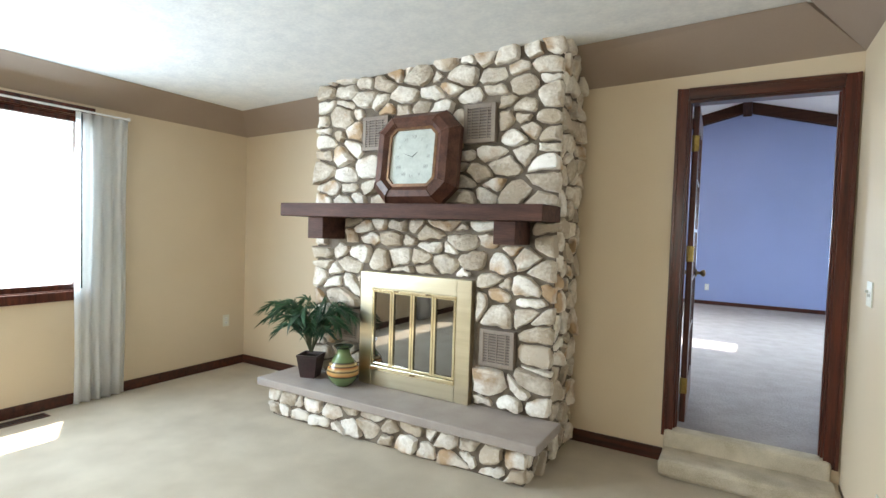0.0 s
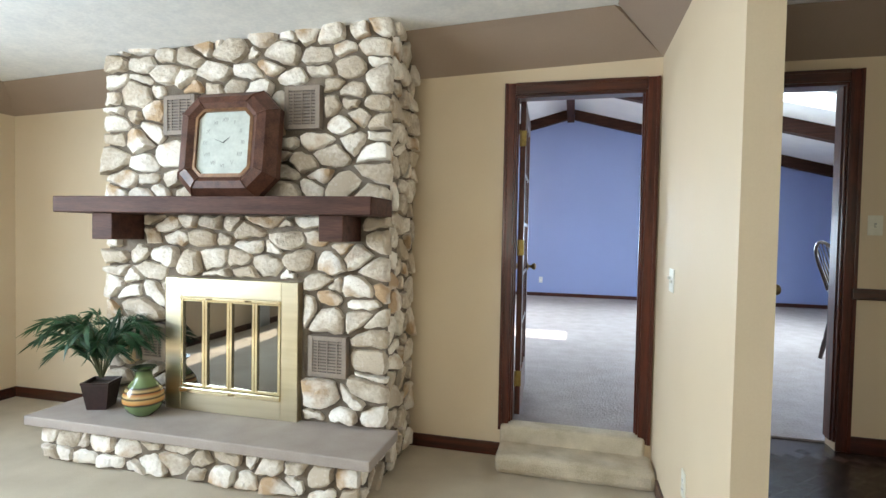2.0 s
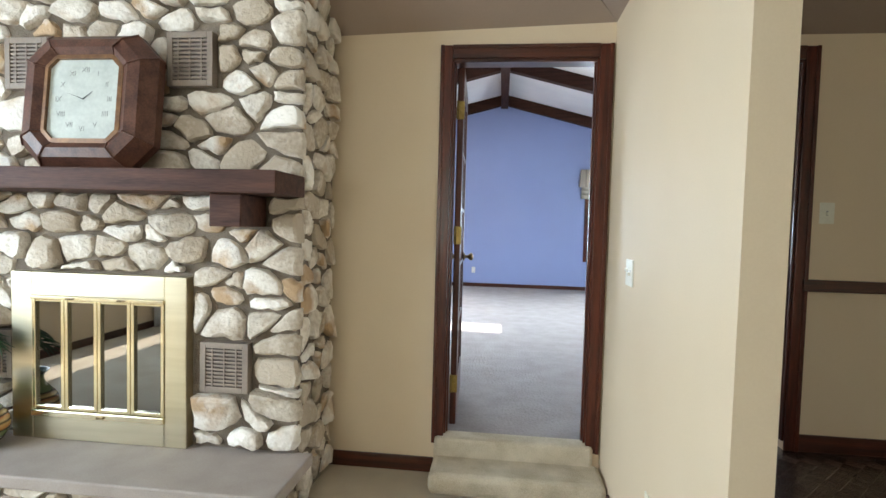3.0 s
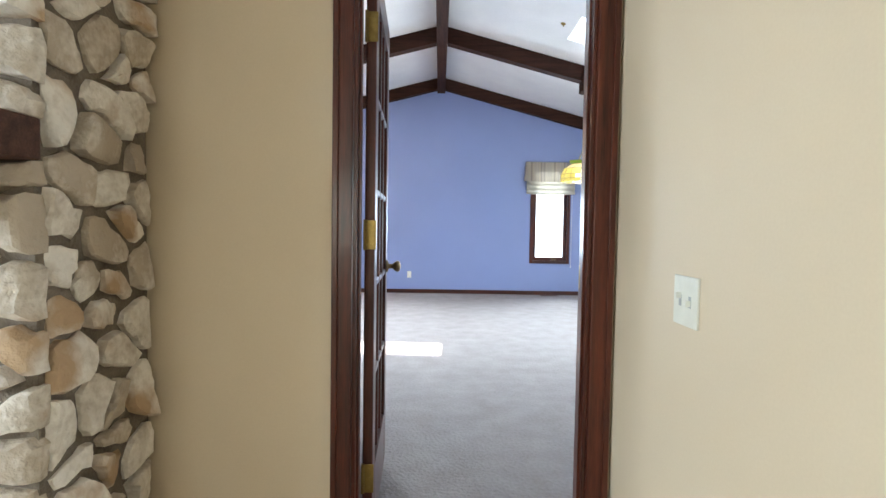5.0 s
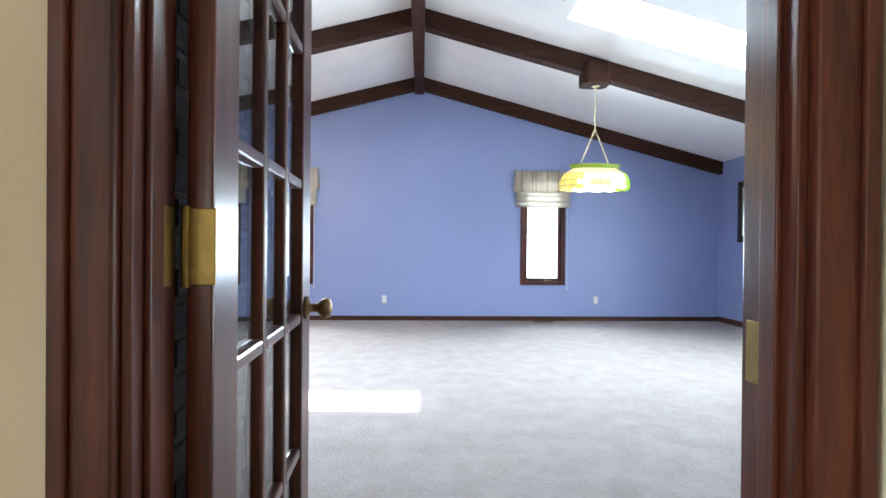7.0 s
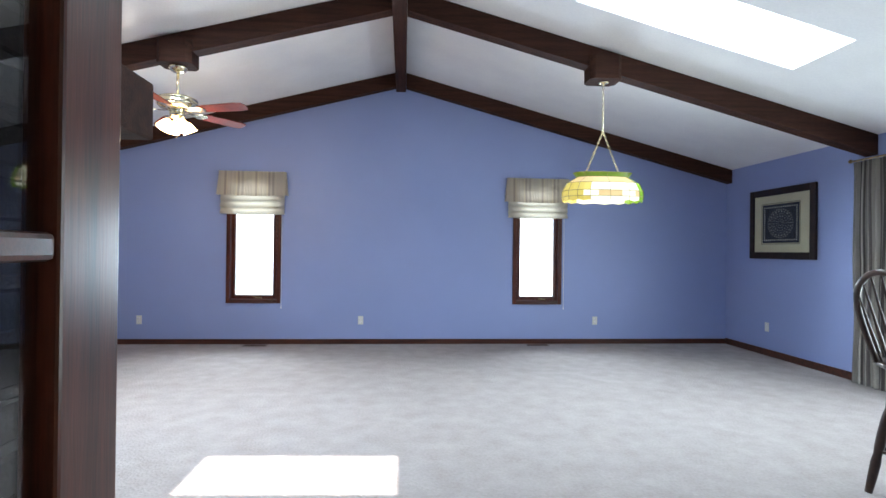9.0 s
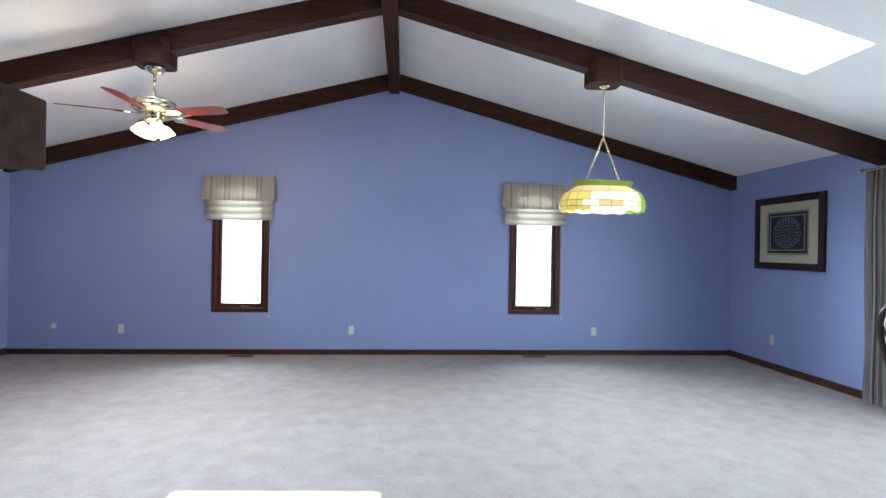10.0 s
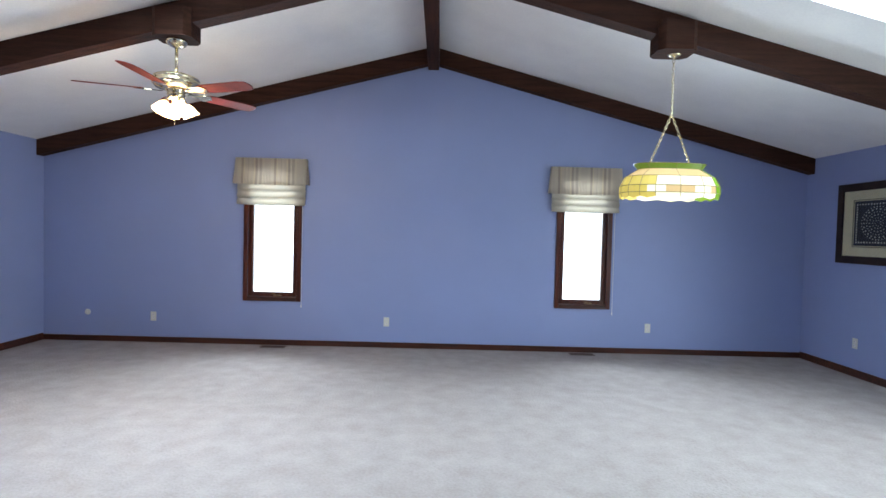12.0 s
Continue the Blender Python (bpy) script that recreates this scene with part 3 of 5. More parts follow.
# ---- the french door ----
def french_door(hinge, angle, width, height, label):
    """A fifteen-pane door, drawn closed along +x from its hinge, then swung."""
    hx, hy, hz = hinge
    d = thing("french_door", label, "door", hinge)
    swing = about(hinge, pose(0, 0, 0, 0, 0, angle))
    t0, t1 = hy - 0.035, hy
    st, top, bot = 0.105, 0.12, 0.24
    def add(name, bm, mat_, lab=""):
        return part(name, turn_all(bm, swing), mat_, d, lab)
    for a in (0, width - st):
        add("stile", box(hx + a, hx + a + st, t0, t1, hz, hz + height, 0.004), TRIM)
    add("top_rail", box(hx + st, hx + width - st, t0, t1, hz + height - top, hz + height, 0.003), TRIM_X)
    add("bottom_rail", box(hx + st, hx + width - st, t0, t1, hz, hz + bot, 0.003), TRIM_X)
    cols, rows, mw = 3, 5, 0.026
    gw, gh = (width - 2 * st) / cols, (height - top - bot) / rows
    for c in range(1, cols):
        x = hx + st + c * gw
        add("muntin", box(x - mw / 2, x + mw / 2, t0 + 0.003, t1 - 0.003, hz + bot, hz + height - top, 0.006), TRIM)
    for r in range(1, rows):
        z = hz + bot + r * gh
        for c in range(cols):
            x = hx + st + c * gw
            add("muntin", box(x + (mw / 2 if c else 0), x + gw - (mw / 2 if c < cols - 1 else 0), t0 + 0.003, t1 - 0.003, z - mw / 2, z + mw / 2, 0.006), TRIM_X)
    for c in range(cols):
        for r in range(rows):
            x, z = hx + st + c * gw, hz + bot + r * gh
            p = add("pane", box(x + 0.006, x + gw - 0.006, (t0 + t1) / 2 - 0.002, (t0 + t1) / 2 + 0.002, z + 0.006, z + gh - 0.006), DOOR_GLASS)
            p.visible_shadow = False
    for s, off in ((-1, t0), (1, t1)):
        c = (hx + width - 0.06, off, hz + 0.93)
        prof = [(0.030, 0.0), (0.030, 0.006), (0.012, 0.012), (0.011, 0.030), (0.020, 0.038), (0.027, 0.050), (0.024, 0.062), (0.008, 0.068)]
        bm = lathe(prof, (0, 0, 0), 20)
        turn_all(bm, Matrix.Translation(c) @ pose(0, 0, 0, 90 if s < 0 else -90, 0, 0))
        knob = add("knob", bm, OLD_BRASS, "dull bronze round door knob")
        knob.data.polygons.foreach_set("use_smooth", [True] * len(knob.data.polygons))
    return d


door_1 = french_door((DX0 + 0.022, BN + 0.012, DB + 0.012), 92.3, 0.72, 2.03, "open dark mahogany french door with fifteen glass panes")
for z in (0.25, 1.10, 1.80):
    bm = box(DX0 + 0.0115, DX0 + 0.0145, 5.220, 5.283, DB + z - 0.05, DB + z + 0.05, 0.0015)
    turn_all(bm, pose(0, 0, 0))
    tube([(DX0 + 0.024, 5.291, DB + z - 0.052), (DX0 + 0.024, 5.291, DB + z + 0.052)], 0.006, 10, bm)
    box(DX0 + 0.026, DX0 + 0.062, 5.2915, 5.2955, DB + z - 0.05, DB + z + 0.05, 0.0015, bm)
    for dz in (-0.033, 0, 0.033):
        box(DX0 + 0.042, DX0 + 0.050, 5.2905, 5.2915, DB + z + dz - 0.004, DB + z + dz + 0.004, 0, bm)
    part("hinge", bm, HINGE, door_1, "satin brass butt hinge")

french_door((3.885, KY - 0.022, DB + 0.012), -77, 0.76, 2.07, "dark mahogany french door standing open into the kitchen")

# ---- rubble stone ----
def cut(poly, nx, ny, d):
    """The part of a polygon with nx * x + ny * y <= d."""
    out = []
    for k in range(len(poly)):
        p, q = poly[k], poly[(k + 1) % len(poly)]
        a, b = nx * p[0] + ny * p[1] - d, nx * q[0] + ny * q[1] - d
        if a <= 0:
            out.append(p)
        if (a < 0 < b) or (b < 0 < a):
            s = a / (a - b)
            out.append((p[0] + (q[0] - p[0]) * s, p[1] + (q[1] - p[1]) * s))
    return out


def rubble_cells(u0, u1, v0, v1, w, h, rng, holes=()):
    """Irregular cells that fill a rectangle, about w by h each, none inside the holes (u0, u1, v0, v1)."""
    seeds = []
    rows = max(1, round((v1 - v0) / h))
    for r in range(rows):
        cols = max(1, round((u1 - u0) / w * rng.uniform(0.8, 1.25)))
        off = rng.uniform(-0.5, 0.5)
        for c in range(cols):
            u = u0 + (c + 0.5 + 0.25 * off + rng.uniform(-0.38, 0.38)) * (u1 - u0) / cols
            v = v0 + (r + 0.5 + rng.uniform(-0.42, 0.42)) * (v1 - v0) / rows
            u = min(max(u, u0 + w * 0.25), u1 - w * 0.25)
            if any(a - 0.01 < u < b + 0.01 and c2 - 0.01 < v < d2 + 0.01 for a, b, c2, d2 in holes):
                continue
            if all(((u - su) / w) ** 2 + ((v - sv) / h) ** 2 > 0.24 for su, sv, _ in seeds):
                seeds.append((u, v, rng.uniform(-0.45, 0.55)))
    cells = []
    for u, v, wt in seeds:
        poly = [(u0, v0), (u1, v0), (u1, v1), (u0, v1)]
        for su, sv, swt in seeds:
            du, dv = (su - u) / w, (sv - v) / h
            d2 = du * du + dv * dv
            if d2 == 0 or d2 > 14:
                continue
            mid = 0.5 + 0.5 * (wt - swt) * 0.5 / max(d2, 0.5)
            cu, cv = u + (su - u) * mid, v + (sv - v) * mid
            nx, ny = du / w, dv / h
            poly = cut(poly, nx, ny, nx * cu + ny * cv)
            if len(poly) < 3:
                break
        for a, b, c, d in holes:
            if len(poly) < 3:
                break
            if max(p[0] for p in poly) > a and min(p[0] for p in poly) < b and max(p[1] for p in poly) > c and min(p[1] for p in poly) < d:
                sides = [((1, 0, a), a - u), ((-1, 0, -b), u - b), ((0, 1, c), c - v), ((0, -1, -d), v - d)]
                side = max(sides, key=lambda q: q[1])[0]
                poly = cut(poly, *side)
        if len(poly) >= 3:
            area = abs(sum(poly[k][0] * poly[(k + 1) % len(poly)][1] - poly[(k + 1) % len(poly)][0] * poly[k][1] for k in range(len(poly)))) / 2
            if area > 0.0009:
                cells.append(poly)
    return cells


def stone_mesh(poly, place, rng, gap=0.009, depth=0.06, sink=0.02):
    """A rounded, slightly lumpy stone over a cell; place(u, v, out) sets it on its wall."""
    cu, cv = sum(p[0] for p in poly) / len(poly), sum(p[1] for p in poly) / len(poly)
    n, outline = len(poly), []
    total = sum(math.dist(poly[k], poly[(k + 1) % n]) for k in range(n))
    size = 14
    k, run, seg = 0, 0.0, math.dist(poly[0], poly[1])
    for j in range(size):
        want = total * j / size
        while run + seg < want and k < n - 1:
            run, k = run + seg, k + 1
            seg = math.dist(poly[k], poly[(k + 1) % n])
        s = (want - run) / max(seg, 1e-6)
        p, q = poly[k], poly[(k + 1) % n]
        outline.append((p[0] + (q[0] - p[0]) * s, p[1] + (q[1] - p[1]) * s))
    for _ in range(1):
        outline = [tuple(0.76 * outline[j][a] + 0.12 * outline[j - 1][a] + 0.12 * outline[(j + 1) % size][a] for a in (0, 1)) for j in range(size)]
    ring0 = []
    for u, v in outline:
        du, dv = u - cu, v - cv
        r = math.hypot(du, dv)
        s = max(0.35, (r - gap * rng.uniform(0.3, 2.1)) / r)
        ring0.append((cu + du * s, cv + dv * s))
    reach = min(1.0, math.sqrt(total) * 0.95)
    d = depth * rng.uniform(0.6, 1.15) * reach
    tilt_u, tilt_v = rng.uniform(-0.28, 0.28), rng.uniform(-0.28, 0.28)
    verts, faces = [], []
    for scale, out in ((1.0, -sink), (1.0, d * 0.42), (0.92, d * 0.80), (0.70, d * 1.0)):
        for j, (u, v) in enumerate(ring0):
            jig = 1 + rng.uniform(-0.05, 0.05) if out > 0 else 1
            pu, pv = cu + (u - cu) * scale * jig, cv + (v - cv) * scale * jig
            lump = (tilt_u * (pu - cu) + tilt_v * (pv - cv)) if out > 0 else 0
            verts.append(place(pu, pv, out + lump + (rng.uniform(-0.003, 0.003) if out > 0 else 0)))
    verts.append(place(cu, cv, d))
    for ring in range(3):
        for j in range(size):
            a, b = ring * size + j, ring * size + (j + 1) % size
            faces.append((a, b, b + size, a + size))
    for j in range(size):
        faces.append((3 * size + j, 3 * size + (j + 1) % size, 4 * size))
    me = bpy.data.meshes.new("stone")
    me.from_pydata(verts, [], faces)
    bm = bmesh.new()
    bm.from_mesh(me)
    bmesh.ops.recalc_face_normals(bm, faces=bm.faces)
    bm.to_mesh(me)
    bm.free()
    me.polygons.foreach_set("use_smooth", [True] * len(me.polygons))
    me.set_sharp_from_angle(angle=radians(30))
    me.materials.append(STONE)
    return me


def lay_stones(parent, cells, place, rng, **kw):
    o = origin(parent)
    for poly in cells:
        me = stone_mesh(poly, lambda u, v, out: tuple(Vector(place(u, v, out)) - o), rng, **kw)
        ob = new("stone", me)
        ob.parent = parent


# ---- the fireplace ----
CX0, CX1, CY = 0.17, 2.118, 4.725
SX0, SX1, SY, SZ0, SZ1 = -0.02, 2.195, 4.305, 0.212, 0.270
fireplace = tagged(thing("fireplace", "floor-to-ceiling cream fieldstone fireplace with a raised hearth", "fireplace", (1.16, 4.9, 0)))
FX0, FX1, FZ0, FZ1 = 0.66, 1.585, SZ1, 1.10
part("mortar_pier", box(CX0, FX0 + 0.09, CY, YW - 0.012, 0, 2.60), MORTAR, fireplace)
part("mortar_pier", box(FX1 - 0.09, CX1, CY, YW - 0.012, 0, 2.60), MORTAR, fireplace)
part("mortar_lintel", box(FX0 + 0.09, FX1 - 0.09, CY, YW - 0.002, FZ1 - 0.08, 2.60), MORTAR, fireplace)
part("mortar_base", box(FX0 + 0.09, FX1 - 0.09, CY, YW - 0.002, 0, SZ1 + 0.05), MORTAR, fireplace)
part("hearth_core", box(0.10, 2.09, 4.365, CY + 0.01, 0, SZ0 - 0.001), MORTAR, fireplace)
part("firebox", box(FX0 + 0.09, FX1 - 0.09, YW - 0.03, YW - 0.004, SZ1 + 0.05, FZ1 - 0.08), SOOT, fireplace, "sooty back of the firebox")
part("hearth_slab", box(SX0, SX1, SY, CY + 0.012, SZ0, SZ1, 0.008), SLAB, fireplace, "smooth greige hearth slab")
part("mantel_shelf", box(0.095, 2.145, 4.395, CY - 0.01, 1.492, 1.588, 0.006), MANTEL, fireplace, "rough brown-stained mantel beam")
for x0, x1, low_z in ((0.300, 0.450, 1.332), (1.812, 1.955, 1.350)):
    part("corbel", box(x0, x1, 4.475, CY - 0.005, low_z, 1.4915, 0.005), MANTEL, fireplace, "dark brown wooden corbel block")

VENTS = [(1.65, 1.89, 0.555, 0.795), (1.478, 1.705, 2.00, 2.25), (0.633, 0.86, 1.99, 2.235), (0.425, 0.65, 0.56, 0.80)]
rng = random.Random(11)
holes = [(FX0 - 0.012, FX1 + 0.012, 0.0, FZ1 + 0.012), (0.05, 2.2, 1.50, 1.583), (0.290, 0.46, 1.325, 1.50), (1.805, 1.975, 1.345, 1.50)]
holes += [(a - 0.008, b + 0.008, c - 0.008, d + 0.008) for a, b, c, d in VENTS]
front = lambda u, v, out: (u, CY - out, v)
cells = rubble_cells(CX0 - 0.03, CX1 + 0.025, SZ1 + 0.008, 1.50, 0.172, 0.108, rng, holes)
cells += rubble_cells(CX0 - 0.03, CX1 + 0.025, 1.58, 2.625, 0.172, 0.108, rng, holes)
lay_stones(fireplace, cells, front, rng, depth=0.062)
side = lambda u, v, out: (CX1 + out, u, v)
lay_stones(fireplace, rubble_cells(CY + 0.012, YW - 0.004, 0.01, 2.625, 0.15, 0.115, rng), side, rng, depth=0.042)
west_side = lambda u, v, out: (CX0 - out, u, v)
lay_stones(fireplace, rubble_cells(CY + 0.012, YW - 0.004, 0.30, CZ - 0.006, 0.24, 0.17, rng), west_side, rng, depth=0.05)
low = lambda u, v, out: (u, 4.365 - out, v)
lay_stones(fireplace, rubble_cells(0.06, 2.13, 0.004, SZ0 - 0.004, 0.15, 0.10, rng), low, rng, depth=0.045)
lay_stones(fireplace, rubble_cells(4.375, 4.99, 0.004, SZ0 - 0.004, 0.14, 0.092, rng), lambda u, v, out: (2.10 + out, u, v), rng, depth=0.045)
part("hearth_core_side", box(2.09, 2.105, 4.365, 4.99, 0, SZ0 - 0.001), MORTAR, fireplace)
lay_stones(fireplace, rubble_cells(4.375, 4.70, 0.004, SZ0 - 0.004, 0.14, 0.092, rng), lambda u, v, out: (0.10 - out, u, v), rng, depth=0.045)


def air_grille(x0, x1, z0, z1, slats):
    g = thing("air_grille", "taupe painted metal air grille set in the stonework", "vent", ((x0 + x1) / 2, CY, z0), "fireplace air grilles")
    y = CY - 0.045
    part("backing", box(x0 + 0.01, x1 - 0.01, y + 0.012, CY + 0.005, z0 + 0.01, z1 - 0.01), VENT_D, g)
    bm = box(x0, x0 + 0.028, y - 0.004, CY, z0, z1, 0.002)
    box(x1 - 0.028, x1, y - 0.004, CY, z0, z1, 0.002, bm)
    box(x0 + 0.028, x1 - 0.028, y - 0.004, CY, z0, z0 + 0.028, 0.002, bm)
    box(x0 + 0.028, x1 - 0.028, y - 0.004, CY, z1 - 0.028, z1, 0.002, bm)
    part("frame", bm, VENT, g)
    w = (z1 - z0 - 0.06) / slats
    for k in range(slats):
        z = z0 + 0.03 + (k + 0.5) * w
        part("slat", box(x0 + 0.028, x1 - 0.028, y, y + 0.010, z - w * 0.27, z + w * 0.27), VENT, g)
    for k in (1, 2, 3):
        x = x0 + (x1 - x0) * k / 4
        part("divider", box(x - 0.004, x + 0.004, y - 0.002, y + 0.010, z0 + 0.028, z1 - 0.028), VENT, g)


for k, v in enumerate(VENTS):
    air_grille(*v, 10)

# brass insert with folding glass doors
insert = thing("fireplace_insert", "brushed brass fireplace surround with four smoked glass doors", "fireplace screen", ((FX0 + FX1) / 2, 4.70, SZ1))
IX0, IX1, IZ0, IZ1 = 0.775, 1.475, 0.43, 0.985
fy = 4.668
for name, a, b, c, d in (("side_panel", FX0, IX0, FZ0 + 0.001, FZ1), ("side_panel", IX1, FX1, FZ0 + 0.001, FZ1), ("top_panel", IX0, IX1, IZ1, FZ1), ("bottom_panel", IX0, IX1, FZ0 + 0.001, IZ0 - 0.045)):
    part(name, box(a, b, fy, CY + 0.01, c, d, 0.004), BRASS, insert, "brushed pale brass panel")
part("door_track", box(IX0, IX1, fy - 0.012, fy + 0.03, IZ1 - 0.018, IZ1, 0.003), SHINY, insert)
part("bottom_track", box(IX0, IX1, fy - 0.014, fy + 0.03, IZ0 - 0.045, IZ0 - 0.012, 0.004), SHINY, insert)
part("draft_knob", box(1.13, 1.17, fy - 0.022, fy - 0.013, IZ0 - 0.036, IZ0 - 0.022, 0.003), OLD_BRASS, insert, "small dark draft lever")
pw = (IX1 - IX0) / 4
for k in range(4):
    a, b = IX0 + k * pw, IX0 + (k + 1) * pw
    leaf = part("glass_door", box(a + 0.019, b - 0.019, fy + 0.010, fy + 0.014, IZ0 + 0.008, IZ1 - 0.03), FIRE_GLASS, insert, "smoked glass door leaf")
    bm = box(a + 0.0015, a + 0.019, fy - 0.004, fy + 0.018, IZ0 - 0.010, IZ1 - 0.019, 0.003)
    box(b - 0.019, b - 0.0015, fy - 0.004, fy + 0.018, IZ0 - 0.010, IZ1 - 0.019, 0.003, bm)
    box(a + 0.019, b - 0.019, fy - 0.002, fy + 0.018, IZ0 - 0.010, IZ0 + 0.008, 0.003, bm)
    box(a + 0.019, b - 0.019, fy - 0.002, fy + 0.018, IZ1 - 0.03, IZ1 - 0.019, 0.003, bm)
    part("leaf_frame", bm, SHINY, leaf, "polished brass edge strip")
for x in (IX0 + pw + 0.02, IX0 + 3 * pw - 0.06):
    part("handle", tube([(x, fy - 0.004, IZ1 - 0.01), (x + 0.008, fy - 0.022, IZ1 - 0.008), (x + 0.032, fy - 0.022, IZ1 - 0.008), (x + 0.04, fy - 0.004, IZ1 - 0.01)], 0.005), OLD_BRASS, insert, "small dark door handle")

# ---- clock on the mantel ----
clock = thing("mantel_clock", "large octagonal dark red wooden clock leaning on the mantel", "clock", (1.20, 4.55, 1.589))


def octagon(cx, cz, hw, hh, c):
    return [(cx - hw + c, cz - hh), (cx + hw - c, cz - hh), (cx + hw, cz - hh + c), (cx + hw, cz + hh - c), (cx + hw - c, cz + hh), (cx - hw + c, cz + hh), (cx - hw, cz + hh - c), (cx - hw, cz - hh + c)]


lean = about((1.20, 4.55, 1.589), pose(0, 0, 0, -6, 0, 0))
CC = (1.178, 1.589 + 0.311)
levels = [(octagon(*CC, 0.325, 0.310, 0.110), 4.585), (octagon(*CC, 0.325, 0.310, 0.110), 4.540), (octagon(*CC, 0.275, 0.268, 0.095), 4.480), (octagon(*CC, 0.225, 0.228, 0.075), 4.468), (octagon(*CC, 0.190, 0.200, 0.052), 4.492)]
for k in range(8):
    bm = bmesh.new()
    rows = [[bm.verts.new((L_[j][0], y, L_[j][1])) for j in (k, (k + 1) % 8)] for L_, y in levels]
    rows.append([bm.verts.new((levels[-1][0][j][0], 4.585, levels[-1][0][j][1])) for j in (k, (k + 1) % 8)])
    fs = [bm.faces.new((a[0], a[1], b[1], b[0])) for a, b in zip(rows, rows[1:] + rows[:1])]
    fs += [bm.faces.new([r[0] for r in rows]), bm.faces.new([r[1] for r in rows][::-1])]
    bmesh.ops.recalc_face_normals(bm, faces=fs)
    part("frame_segment", turn_all(bm, lean), CLOCK_F, clock)
    p, q = levels[1][0][k], levels[-1][0][k]
    part("joint_strip", turn_all(tube([(p[0], 4.538, p[1]), (levels[2][0][k][0], 4.478, levels[2][0][k][1]), (levels[3][0][k][0], 4.465, levels[3][0][k][1]), (q[0], 4.490, q[1])], 0.0045, 6), lean), CLOCK_F, clock)
bm = bmesh.new()
inner, outer = octagon(*CC, 0.172, 0.182, 0.040), octagon(*CC, 0.191, 0.201, 0.052)
for k in range(8):
    j = (k + 1) % 8
    q4 = [(outer[k], 4.488), (outer[j], 4.488), (inner[j], 4.484), (inner[k], 4.484)]
    lo = [bm.verts.new((p[0], y, p[1])) for p, y in q4]
    hi = [bm.verts.new((p[0], 4.515, p[1])) for p, y in q4]
    bm.faces.new(lo), bm.faces.new(hi[::-1])
    for m in range(4):
        bm.faces.new((lo[m], lo[(m + 1) % 4], hi[(m + 1) % 4], hi[m]))
bmesh.ops.recalc_face_normals(bm, faces=bm.faces)
part("gilt_bezel", turn_all(bm, lean), GILT, clock, "worn gilt inner bezel")
part("dial", turn_all(prism(octagon(*CC, 0.178, 0.188, 0.042), "y", 4.500, 4.508), lean), DIAL, clock, "pale grey-green aged dial")
NUM = ("XII", "I", "II", "III", "IIII", "V", "VI", "VII", "VIII", "IX", "X", "XI")
for h, text in enumerate(NUM):
    ang = math.radians(90 - 30 * h)
    cu = bpy.data.curves.new("numeral", "FONT")
    cu.body, cu.size, cu.align_x, cu.align_y, cu.extrude = text, 0.034, "CENTER", "CENTER", 0.0006
    t_ob = new("numeral", cu)
    t_ob.parent = clock
    cu.materials.append(INK)
    t_ob.matrix_basis = Matrix.Translation(-origin(clock)) @ lean @ Matrix.Translation((CC[0] + 0.125 * math.cos(ang), 4.4995, CC[1] + 0.135 * math.sin(ang))) @ pose(0, 0, 0, 90, 0, 0)
for name, deg, ln, wd in (("hour_hand", 38, 0.055, 0.006), ("minute_hand", 160, 0.085, 0.004)):
    a = math.radians(deg)
    px, pz = math.cos(a + math.pi / 2) * wd / 2, math.sin(a + math.pi / 2) * wd / 2
    tip = (CC[0] + math.cos(a) * ln, CC[1] + math.sin(a) * ln)
    part(name, turn_all(prism([(CC[0] - px, CC[1] - pz), (CC[0] + px, CC[1] + pz), tip], "y", 4.494, 4.496), lean), SLOT, clock, "thin dark clock hand")

# ---- palm in a pot ----
PC = (0.285, 4.555, SZ1)
plant = thing("potted_palm", "small green palm in a dark square tapered pot", "plant", PC)
bm = bmesh.new()
rings = []
for w, z in ((0.054, 0.001), (0.058, 0.006), (0.080, 0.158), (0.083, 0.163), (0.083, 0.176), (0.074, 0.176), (0.068, 0.152)):
    rings.append([bm.verts.new((PC[0] + sx * w, PC[1] + sy * w, PC[2] + z)) for sx, sy in ((-1, -1), (1, -1), (1, 1), (-1, 1))])
for a, b in zip(rings, rings[1:]):
    for k in range(4):
        bm.faces.new((a[k], a[(k + 1) % 4], b[(k + 1) % 4], b[k]))
bm.faces.new(rings[0][::-1]), bm.faces.new(rings[-1])
turn_all(bm, about(PC, pose(0, 0, 0, 0, 0, 20)))
part("pot", bm, POT, plant, "dark red-brown square pot")
part("soil", turn_all(box(PC[0] - 0.067, PC[0] + 0.067, PC[1] - 0.067, PC[1] + 0.067, PC[2] + 0.144, PC[2] + 0.158, 0.004), about(PC, pose(0, 0, 0, 0, 0, 20))), SOIL, plant)
rng = random.Random(5)
